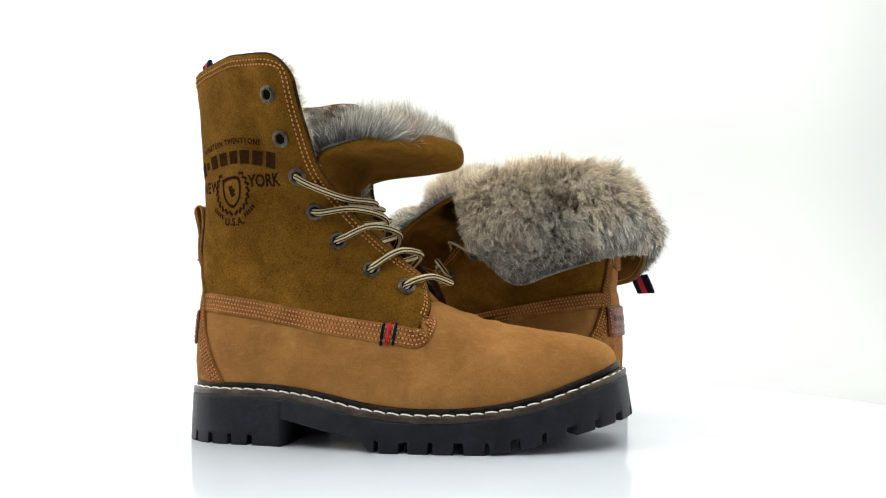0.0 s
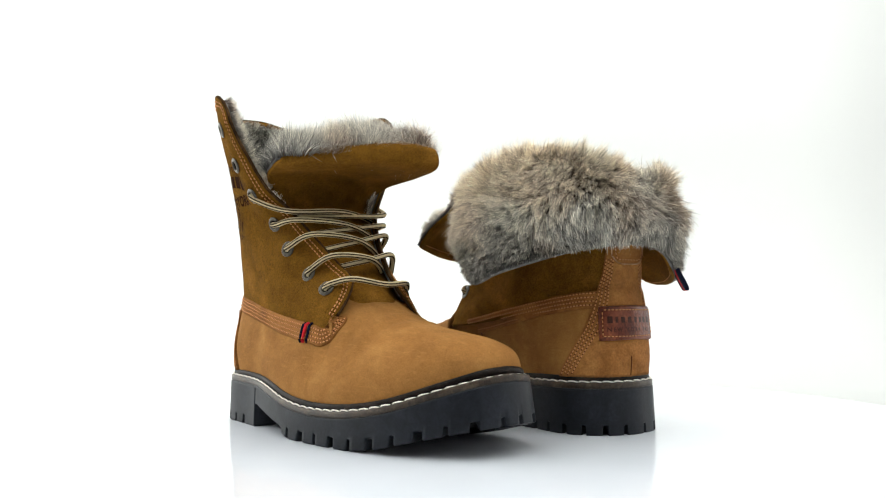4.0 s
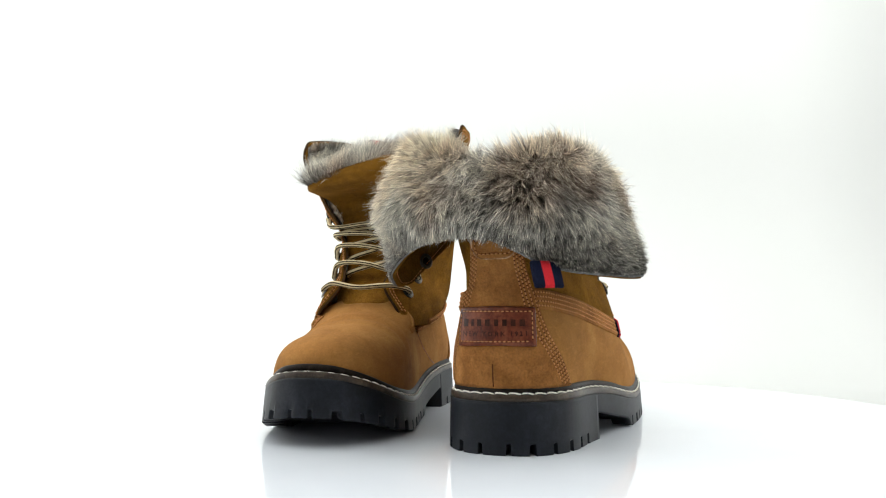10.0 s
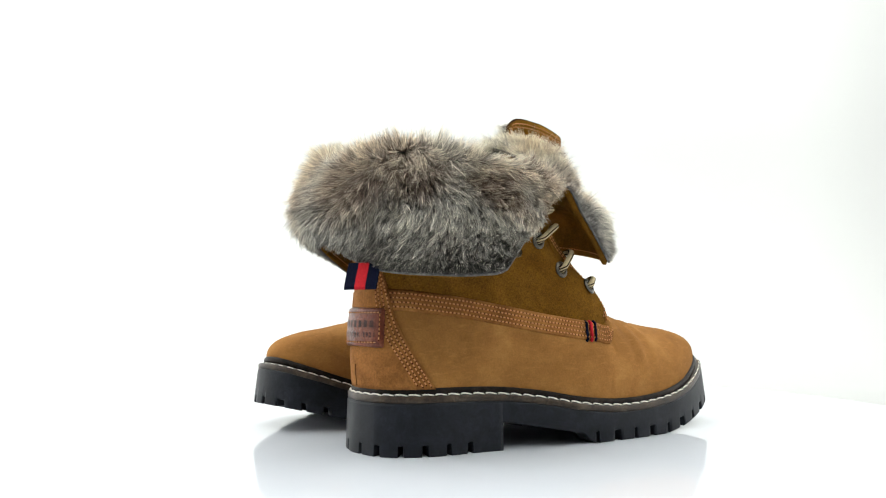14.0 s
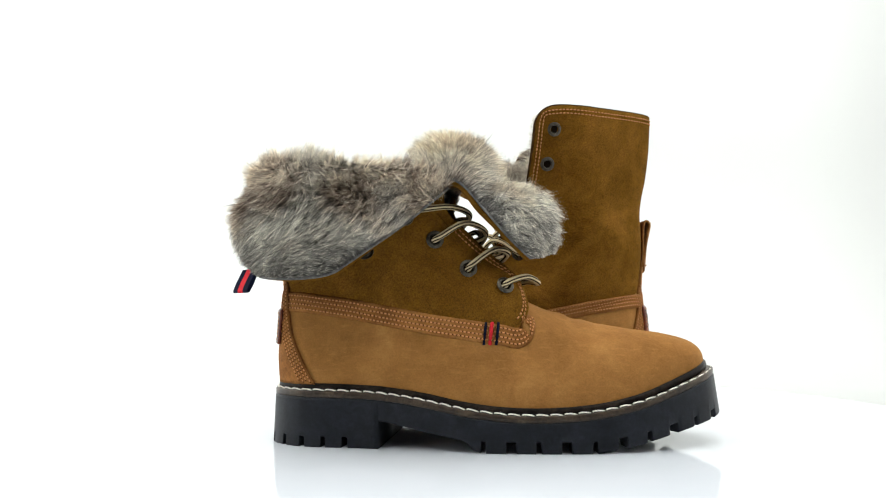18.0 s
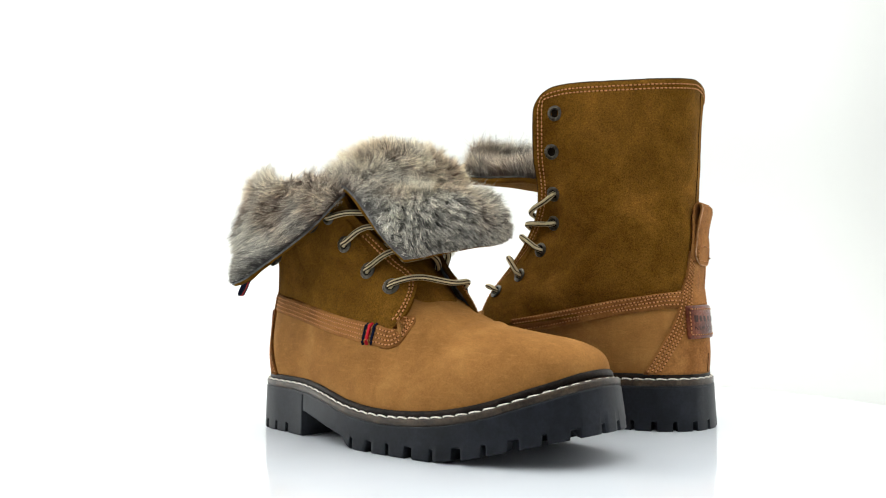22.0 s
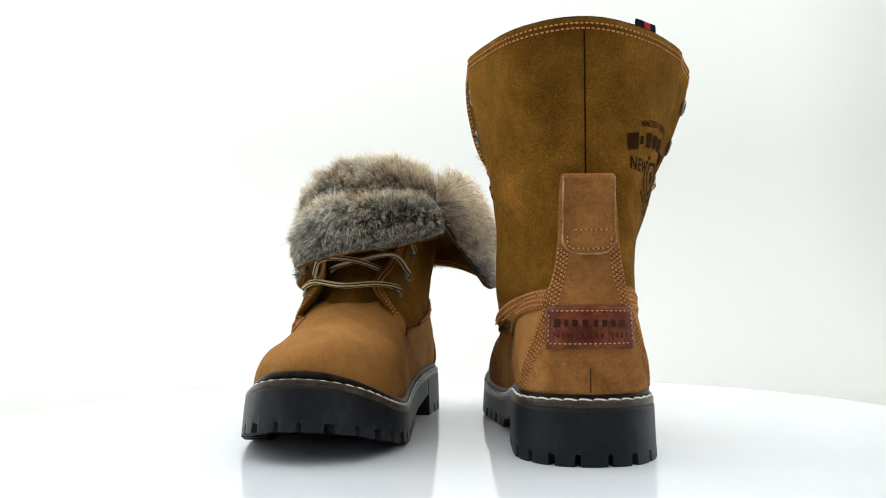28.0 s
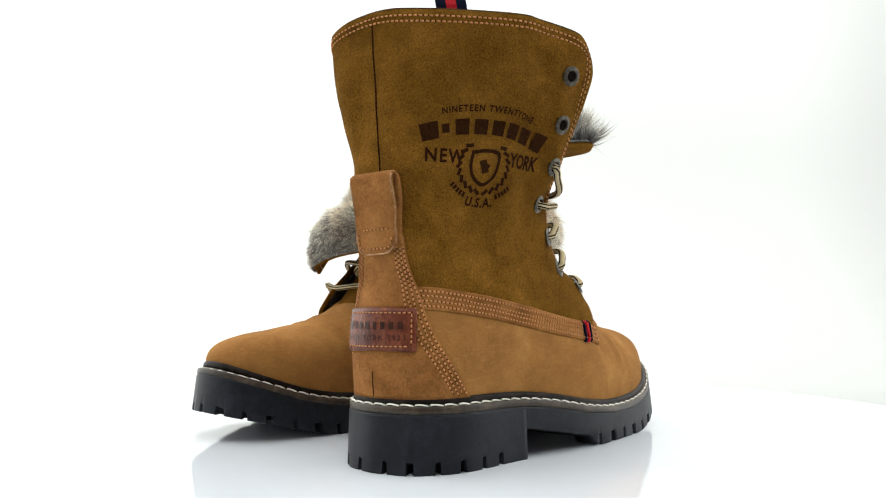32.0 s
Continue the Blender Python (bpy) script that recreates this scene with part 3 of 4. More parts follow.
def make_foot(boot):
    """The nubuck foot: from each point of the sole's edge a curve runs up to the band or, in front, over the vamp to the throat."""
    n, m = 150, 44
    o = sole_outline(n, 4.8, 3.4)
    base_z = welt_z(o[:, 0]) - 1.0
    front = [i for i in range(n) if o[i, 0] > 176]
    half_x, half_y = o[:n // 2, 0], -o[:n // 2, 1]
    grid = np.zeros((m, n, 3))
    for i in range(n):
        p0 = np.array([o[i, 0], o[i, 1], base_z[i]])
        if i in front:
            q = (i - front[0]) / (front[-1] - front[0])
            a = math.pi * (q - 0.5)
            p1 = np.array([178 - 13 * math.cos(a), 41 * math.sin(a) * (1 if a < 0 else 1.0), 74 + 24 * math.cos(a) ** 0.9])
        else:
            k = band_half(max(o[i, 0], 12)) / np.interp(max(o[i, 0], 12), half_x, half_y)
            x1 = o[i, 0] + np.interp(o[i, 0], [0, 15, 50, 176], [2.0, 0.5, 0, 2])
            p1 = np.array([x1, o[i, 1] * k * (1 if o[i, 1] < 0 else 1.04), np.interp(x1, *BAND)])
        h = p0[:2] - p1[:2]
        reach = np.linalg.norm(h)
        bl = min(1.0, reach / 110.0) if i in front else 0.0
        out = h / max(reach, 1e-6)
        dz = p1[2] - p0[2]
        c1 = p0 + np.array([*(out * (3.0 + 1.5 * bl)), dz * 0.42 * (1 - bl) + 33 * bl])
        c2 = p1 + np.array([*(out * 2.0 * (1 - bl) + h * 0.5 * bl), -dz * 0.30 * (1 - bl) - 37 * bl])
        for j in range(m):
            t = j / (m - 1)
            grid[j, i] = (1 - t) ** 3 * p0 + 3 * t * (1 - t) ** 2 * c1 + 3 * t * t * (1 - t) * c2 + t ** 3 * p1
    g = np.concatenate([grid, grid[:, :1]], axis=1) * MM
    bulge = grid_normals(g)
    for j in range(m):
        for i in range(n + 1):
            p = Vector(g[j, i % n])
            x = p.x / MM
            flex = math.exp(-((x - 207) / 14) ** 2) * min(1, j / 20) * math.sin(x * 0.42 + p.y * 40 + 2 * noise.noise(p * 30))
            g[j, i] += bulge[j, i % n] * (0.00045 * noise.noise(p * 55) + 0.0009 * flex) * min(1, j / 5)
    verts, faces = grid_mesh(g)
    # the folded-in top edge
    nu = n + 1
    k0 = len(verts)
    inner = g[-1] - grid_normals(g)[-1] * 0.0022
    verts = np.vstack([verts, inner, inner - np.array([0, 0, 0.006])])
    for i in range(nu - 1):
        faces.append(((m - 1) * nu + i, (m - 1) * nu + i + 1, k0 + i + 1, k0 + i))
        faces.append((k0 + i, k0 + i + 1, k0 + nu + i + 1, k0 + nu + i))
    ob = mesh_object("foot", verts, faces, NUBUCK, boot, "tan nubuck vamp and quarters")
    bm = bmesh.new()
    bm.from_mesh(ob.data)
    bmesh.ops.remove_doubles(bm, verts=bm.verts, dist=0.00005)
    bmesh.ops.recalc_face_normals(bm, faces=bm.faces)
    bm.to_mesh(ob.data)
    bm.free()
    return ob, g


def section(xs, ys, zs):
    """One cross section of a boot part: places along, across and up, in mm."""
    return list(zip(xs, ys, zs))


# sections of the shaft from the band up, each from the right front edge, past the right eyelets, round the back, to the left front edge
hem = section((170, 161, 136, 88, 20, 8, 20, 88, 136, 166, 176), (-45.2, -46.2, -46, -41, -24.5, 0, 24.5, 41.5, 44.8, 42, 40), (72, 73, 74, 80, 90, 92, 90, 80, 74, 73, 72))
throat = section((178, 170, 136, 85, 20, 8, 20, 85, 134, 169, 177), (-36, -41.5, -45, -42.5, -25.5, 0, 25.5, 44.5, 44.5, 38, 29), (87, 85, 87, 88, 95, 96, 95, 88, 88, 85, 88))
instep = section((171, 163, 126, 80, 19, 8, 19, 80, 125, 162, 171), (-21, -37, -42, -41, -25.5, 0, 26, 48, 43, 33.5, 17), (107, 101.5, 100, 99, 103, 104, 103, 99, 100, 101, 107))
ankle = section((155, 139, 108, 72, 17, 7.5, 17, 72, 108, 139, 155), (-24, -36.5, -40.5, -39, -25.5, 0, 26, 48.5, 42.5, 35, 23), (121, 113, 113, 113, 116, 117, 116, 113, 113, 113, 121))
shin = section((133, 118, 92, 62, 16, 6, 15, 62, 94, 118, 134), (-31, -41, -42.5, -40.5, -26, 0, 27, 48.5, 44, 38, 31), (142, 131.5, 131, 131, 133, 134, 133, 131, 131, 132, 142))
LOW = [hem, throat, instep, ankle, shin]
calf_low = section((120, 103, 82, 56.5, 17, 7.5, 13.6, 56, 86, 105, 122), (-42, -44, -46, -46, -27.5, 0, 28, 49, 47, 41, 38), (160, 151, 151, 150, 152, 152, 152, 150, 151, 152, 160))
calf = section((111, 97, 76, 53, 16.5, 7, 13.8, 54, 84, 101, 114), (-56, -59, -54, -50, -29, 0, 27.5, 50, 52, 48, 48), (176, 172, 172, 171, 172, 172, 172, 171, 172, 174, 177))
calf_high = section((107, 90, 72, 52.25, 15.5, 5.5, 9.9, 54, 82, 97, 111), (-70, -70, -60.5, -55, -31, 0, 32, 53.5, 57.5, 58, 60), (198, 194.5, 195, 195, 195, 195, 195, 195, 195, 198, 199))
below_rim = section((104, 85, 70, 51.25, 14.5, 3.5, 6.9, 53, 81, 92, 108), (-82, -79, -69.5, -62, -34, 0, 36, 61, 63, 62.5, 66), (221, 221, 221, 221, 221, 221, 221, 222, 222, 224, 223))
rim = section((102, 84, 64, 49, 12, 1, 5.3, 53, 78, 92, 106), (-86.5, -83.5, -74, -66, -36, 0, 37.5, 64, 66, 67, 68.5), (241, 245.5, 249, 250.5, 250, 253.5, 249, 249, 251, 250.5, 250))
SHAFT_UP = LOW + [calf_low, calf, calf_high, below_rim, rim]
collar_low = section((126, 110, 86, 58, 14, 4, 14, 58, 88, 110, 126), (-36, -41, -43, -42, -27, 0, 27, 45, 43, 40, 36), (150, 150, 150, 150, 151, 149, 152, 152, 151, 151, 151))
collar = section((124, 110, 90, 60, 11, -1, 11, 60, 90, 108, 122), (-42, -47, -50, -51, -35, 0, 37, 52, 50, 46, 42), (158, 163, 166, 167, 168, 162, 170, 171, 168, 164, 160))
fold = section((126, 113, 95, 65, 10, -8, 10, 65, 94, 111, 123), (-47, -51, -52, -53, -37, 0, 44, 59, 57, 51, 46), (163, 171, 175, 179, 182, 175, 187, 190, 184, 177, 169))


def slimmer(sec, outer, inner):
    return [(x, y * (outer if y < 0 else inner) if x < 130 else y, z) for x, y, z in sec]


SHAFT_FOLDED = [hem, slimmer(throat, 0.96, 0.93), slimmer(instep, 0.94, 0.87), slimmer(ankle, 0.92, 0.86), slimmer(shin, 0.94, 0.90)] + [collar_low, collar, fold]
cuff_turn = section((123, 111, 93, 60, 7, -11, 4, 62, 95, 110, 121), (-49, -52, -53, -53, -40, 0, 51, 68, 65, 60, 54), (160, 167, 171, 175, 178, 171, 184, 186, 178, 172, 164))
cuff_middle = section((98, 90, 78, 48, 4, -20, -2, 54, 84, 96, 105), (-59, -59, -59, -56, -41, 0, 59, 81, 80, 76, 70), (138, 140, 142, 146, 147, 145, 152, 153, 146, 141, 137))
cuff_hem = section((62, 56, 48, 28, -4, -18, -3, 36, 56, 65, 73), (-81, -82, -81, -70, -38, 0, 46, 84, 92, 92, 89), (109, 107, 106, 106, 111, 129, 127, 113, 105, 104, 106))
CUFF = [fold, cuff_turn, cuff_middle, cuff_hem]
tongue_root = section((170, 175, 176, 175, 170), (-26, -14, 0, 14, 26), (86, 90, 91, 90, 86))
tongue_low = section((148, 152, 153, 152, 148), (-30, -15, 0, 15, 30), (110, 114, 115, 114, 110))
tongue_mid = section((124, 128, 129, 128, 124), (-36, -18, 0, 18, 36), (144, 147, 148, 147, 144))
tongue_neck = section((107, 109, 110, 109, 107), (-44, -22, 0, 22, 42), (172, 175, 175, 175, 172))
bend = section((112, 114, 118, 122, 121), (-53, -44, 0, 34, 46), (184, 186, 188, 187, 184))
underside = section((128, 138, 154, 164, 162), (-59, -50, -4, 32, 47), (188, 188, 190, 189, 188))
lip = section((141, 154, 174, 185, 183), (-62, -50, -6, 30, 49), (190, 190, 193, 192, 193))
lip_top = section((143, 155, 175, 186, 185), (-61, -47, -6, 28, 47), (195, 198, 203, 205, 205))
tip = section((138, 149, 163, 174, 178), (-57, -40, -6, 26, 43), (199, 205, 211, 212, 210))
TONGUE_UP = [tongue_root, tongue_low, tongue_mid, tongue_neck, bend, underside, lip, lip_top, tip]
tongue_middle = section((126, 129, 130, 129, 126), (-36, -18, 0, 18, 36), (140, 143, 144, 143, 140))
tongue_throat = section((108, 110, 111, 110, 108), (-42, -22, 0, 22, 42), (166, 170, 171, 170, 168))
crest = section((108, 110, 112, 112, 110), (-44, -24, 0, 26, 46), (166, 186, 192, 190, 180))
top = section((131, 139, 143, 142, 130), (-47, -26, 4, 32, 54), (165, 183, 188, 186, 174))
slope = section((146, 146, 146, 149, 147), (-45, -25, 4, 34, 60), (148, 160, 162, 163, 162))
hang = section((163, 178, 183, 180, 163), (-41, -22, 8, 38, 66), (131, 149, 154, 154, 150))
lappet = section((176, 188, 191, 185, 174), (-37, -20, 10, 40, 70), (117, 122, 128, 132, 138))
TONGUE_FOLDED = [tongue_root, tongue_low, tongue_middle, tongue_throat, crest, top, slope, hang, lappet]
LIFT = Vector((0, 0, 0.0008))


def cast(tree, start, way):
    hit, normal, _, _ = tree.ray_cast(Vector(start), Vector(way).normalized(), 0.4)
    if hit is None:
        return None, None
    if normal.dot(Vector(way)) > 0:
        normal = -normal
    return hit, normal


def from_side(tree, x, z, side):
    """The point of the boot's side at x, z (mm): side -1 is the right, 1 the left."""
    return cast(tree, (x * MM, side * 0.2, z * MM), (0, -side, 0))


def from_back(tree, angle, z, cx=45.0):
    """The point of the heel at an angle (degrees, to the left) round an upright axis inside it."""
    a = radians(angle)
    way = Vector((-math.cos(a), math.sin(a), 0))
    return cast(tree, Vector((cx * MM, 0, z * MM)) + way * 0.2, -way)


def along(points, pitch, start=0.0):
    """Points every pitch along a polyline of vectors."""
    p = np.array([tuple(q) for q in points])
    d = np.concatenate([[0], np.cumsum(np.linalg.norm(np.diff(p, axis=0), axis=1))])
    at = np.arange(start, d[-1], pitch)
    return np.stack([np.interp(at, d, p[:, k]) for k in range(3)], axis=1)


def stitch_run(lines, name, parent, mat, pitch=2.7, length=1.9, thick=0.75, holes=None):
    """Rows of thread stitches as one mesh. Each line: points and normals on the surface."""
    verts, faces = [], []
    for row, (pts, nrm) in enumerate(lines):
        p = along(pts, pitch * MM, (row % 2) * pitch * 0.5 * MM)
        q = np.array([tuple(v) for v in pts])
        nn = np.array([tuple(v) for v in nrm])
        for k in range(len(p) - 1):
            near = np.argmin(((q - p[k]) ** 2).sum(axis=1))
            up = nn[near]
            d = p[k + 1] - p[k]
            d /= max(np.linalg.norm(d), 1e-9)
            s = np.cross(d, up)
            h = thick * 0.5 * MM
            a, b = p[k] + d * 0.3 * MM, p[k] + d * (0.3 + length) * MM
            m = (a + b) / 2 + up * h * 0.5
            base = len(verts)
            for c, r in ((a, 0.6), (m, 1.0), (b, 0.6)):
                verts += [c - s * h * r, c + up * h * r * 0.6, c + s * h * r, c - up * h * r]
            for r0 in (0, 4):
                for e in range(4):
                    f = (e + 1) % 4
                    faces.append((base + r0 + e, base + r0 + f, base + r0 + 4 + f, base + r0 + 4 + e))
            faces += [(base + 3, base + 2, base + 1, base), (base + 8, base + 9, base + 10, base + 11)]
            if holes is not None:
                holes.append((p[k], d, s, up))
    return tagged(mesh_object(name, verts, faces, mat, parent), kind="stuff")


def needle_hole(holes, parent):
    verts, faces = [], []
    for p, d, s, up in holes:
        b = len(verts)
        c = p + up * 0.00016
        for k in range(6):
            a = math.pi * k / 3
            verts.append(c + (d * math.cos(a) + s * math.sin(a)) * 0.00050)
        faces.append(tuple(range(b, b + 6)))
    ob = mesh_object("needle_hole", verts, faces, HOLE_BROWN, parent, smooth=False)
    tagged(ob, kind="stuff")


def edge_distance(g):
    """For each grid point its distance from the right edge, the left edge and the top edge, along the grid."""
    du = np.linalg.norm(np.diff(g, axis=1), axis=2)
    dv = np.linalg.norm(np.diff(g, axis=0), axis=2)
    right = np.concatenate([np.zeros((len(g), 1)), np.cumsum(du, axis=1)], axis=1)
    top = np.concatenate([np.cumsum(dv[::-1], axis=0)[::-1], np.zeros((1, g.shape[1]))], axis=0)
    return right, right[:, -1:] - right, top


def round_corners(g, radius):
    """The grid with its two upper corners rounded."""
    right, left, top = edge_distance(g)
    gu, gv = np.gradient(g, axis=1), np.gradient(g, axis=0)
    gu /= np.maximum(np.linalg.norm(gu, axis=2, keepdims=True), 1e-9)
    gv /= np.maximum(np.linalg.norm(gv, axis=2, keepdims=True), 1e-9)
    out = g.copy()
    for dist, sign in ((right, 1.0), (left, -1.0)):
        x, y = np.clip(1 - dist / radius, 0, 1), np.clip(1 - top / radius, 0, 1)
        x2, y2 = x * np.sqrt(1 - y * y / 2), y * np.sqrt(1 - x * x / 2)
        out += gu * (sign * (x - x2) * radius)[..., None] - gv * ((y - y2) * radius)[..., None]
    return out


def edge_line(g, flat, nrm, inset, sides=True):
    """A line on grid g that runs inset (m) from its free edges, up one side, along the top and down the other; flat is the grid with square corners."""
    right, left, top = edge_distance(flat)
    nv, nu = g.shape[:2]
    place = []
    if sides:
        for j in range(6, nv):
            if top[j, 0] >= inset:
                place.append((j, np.interp(inset, right[j], np.arange(nu))))
    for i in range(nu):
        if (right[-1, i] >= inset and left[-1, i] >= inset) or not sides:
            place.append((np.interp(-inset, -top[:, i], np.arange(nv)), i))
    if sides:
        for j in range(nv - 1, 5, -1):
            if top[j, -1] >= inset:
                place.append((j, np.interp(-inset, -left[j], np.arange(nu))))
    pts, up = [], []
    for j, i in place:
        j0, i0 = min(int(j), nv - 2), min(int(i), nu - 2)
        a, b = j - j0, i - i0
        pts.append((g[j0, i0] * (1 - b) + g[j0, i0 + 1] * b) * (1 - a) + (g[j0 + 1, i0] * (1 - b) + g[j0 + 1, i0 + 1] * b) * a)
        up.append(nrm[j0, i0])
    return np.array(pts), np.array(up)


def sheet_on(name, tree, place, us, vs, lift, thick, mat, parent, label=""):
    """A panel laid over the boot: place(u, v) gives a point and normal; lifted and given thickness."""
    g = np.zeros((len(vs), len(us), 3))
    for j, v in enumerate(vs):
        for i, u in enumerate(us):
            p, n = place(u, v)
            g[j, i] = tuple(p + n * lift)
    n = grid_normals(g)
    p, q = place(us[len(us) // 2], vs[len(vs) // 2])
    sign = 1 if np.dot(n[len(vs) // 2, len(us) // 2], tuple(q)) > 0 else -1
    return shell(name, g, thick * sign, mat, parent, label), g


def text_shape(body, size, spacing=1.0, bold=0.0):
    """Flat vertices and faces of a word, centred, in mm."""
    cu = bpy.data.curves.new("lettering", "FONT")
    cu.body, cu.size, cu.align_x, cu.align_y, cu.space_character, cu.resolution_u = body, size, "CENTER", "CENTER", spacing, 3
    cu.offset = bold
    ob = new("lettering", cu)
    me = bpy.data.meshes.new_from_object(ob.evaluated_get(bpy.context.evaluated_depsgraph_get()))
    v = [tuple(q.co[:2]) for q in me.vertices]
    f = [tuple(q.vertices) for q in me.polygons]
    bpy.data.objects.remove(ob)
    bpy.data.meshes.remove(me)
    return v, f


def bar(w, h, cx=0.0, cy=0.0, tilt=0.0):
    c, s = math.cos(tilt), math.sin(tilt)
    pts = [(-w / 2, -h / 2), (0, -h / 2), (w / 2, -h / 2), (w / 2, h / 2), (0, h / 2), (-w / 2, h / 2)]
    return [(cx + x * c - y * s, cy + x * s + y * c) for x, y in pts], [(0, 1, 4, 5), (1, 2, 3, 4)]


def print_on(name, shapes, place, lift, mat, parent, label=""):
    """Flat shapes (mm) mapped on the boot by place(u, v)."""
    verts, faces = [], []
    for v, f in shapes:
        b = len(verts)
        ok = True
        pts = []
        for x, y in v:
            p, n = place(x, y)
            if p is None:
                ok = False
                break
            pts.append(tuple(p + n * lift))
        if ok:
            verts += pts
            faces += [tuple(i + b for i in q) for q in f]
    return mesh_object(name, verts, faces, mat, parent, label, smooth=False)


def arc_shape(v, f, radius, cx, cy):
    """Bend a flat shape round a circle: x runs along the arc, y outwards; radius < 0 bends it the other way."""
    out = []
    for x, y in v:
        a = x / abs(radius)
        r = abs(radius) + (y if radius > 0 else -y)
        out.append((cx + r * math.sin(a), cy + (r * math.cos(a) if radius > 0 else -r * math.cos(a)) - radius))
    return out, f


def eyelet_mesh():
    ring = [(5.7, 0.0), (5.8, 0.5), (5.3, 0.9), (4.9, 0.8), (4.5, 1.2), (3.9, 1.4), (3.3, 1.0), (3.1, 0.2), (3.1, -1.0)]
    n = 24
    v = [(r * math.cos(2 * math.pi * i / n) * MM, r * math.sin(2 * math.pi * i / n) * MM, z * MM) for r, z in ring for i in range(n)]
    f = [(k * n + i, k * n + (i + 1) % n, (k + 1) * n + (i + 1) % n, (k + 1) * n + i) for k in range(len(ring) - 1) for i in range(n)]
    me = bpy.data.meshes.new("eyelet")
    me.from_pydata(v, [], f)
    me.polygons.foreach_set("use_smooth", [True] * len(f))
    me.materials.append(METAL)
    hole = bpy.data.meshes.new("eyelet_hole")
    hole.from_pydata([(3.2 * math.cos(2 * math.pi * i / n) * MM, 3.2 * math.sin(2 * math.pi * i / n) * MM, 0.15 * MM) for i in range(n)], [], [tuple(range(n))])
    hole.materials.append(DARK)
    return me, hole


EYELET, HOLE = eyelet_mesh()


def eyelet(parent, p, n):
    ob = new("eyelet", EYELET)
    ob.parent = parent
    ob.matrix_local = Matrix.Translation(p) @ n.to_track_quat("Z", "Y").to_matrix().to_4x4()
    h = new("eyelet_hole", HOLE)
    h.parent = ob
    return ob


def lace(parent, points, radius=2.0):
    """One strand of lace: a flattened cord, tan with dark lengthwise stripes."""
    path = spline(np.array([tuple(p) for p in points]), 40)
    v, f = tube(path, radius * MM, 12, 1.15)
    ob = mesh_object("lace", v, f, LACE, parent)
    ob.data.materials.append(LACE_DARK)
    for k, poly in enumerate(ob.data.polygons):
        if k < 39 * 12 and k % 12 in (0, 4, 7, 10):
            poly.material_index = 1
    return ob


def ribbon(parent, p, way, across, length, width):
    """A folded woven tag: navy, red, navy; it sticks out of an edge along way."""
    way, across = Vector(way).normalized(), Vector(across).normalized()
    n = way.cross(across).normalized()
    for k, (mat, a, b) in enumerate(((NAVY, -0.5, -0.17), (RED, -0.17, 0.17), (NAVY, 0.17, 0.5))):
        prof = [(0, 1.1), (length * 0.6, 1.5), (length * 0.93, 1.2), (length, 0), (length * 0.93, -1.2), (length * 0.6, -1.5), (0, -1.1)]
        verts = [p + (way * x + n * y + across * (e * width)) * MM for e in (a, b) for x, y in prof]
        m = len(prof)
        faces = [(i, i + 1, m + i + 1, m + i) for i in range(m - 1)] + [tuple(reversed(range(m))), tuple(range(m, 2 * m))]
        mesh_object("ribbon_tag", verts, faces, mat, parent, "red centre of the woven tag" if k == 1 else "navy edge of the woven tag", smooth=False)


RIGHT_EYES = [(85, -79, 221), (90, -70, 194.5), (97, -59, 172), (103, -44, 151), (118, -41, 131.5), (139, -36, 112.5), (163, -37, 101.5)]
LEFT_EYES = [(91, 62, 232), (96.5, 59, 204), (101, 47, 174), (105, 41, 152), (118, 38, 132), (139, 35, 113), (162, 34, 101)]


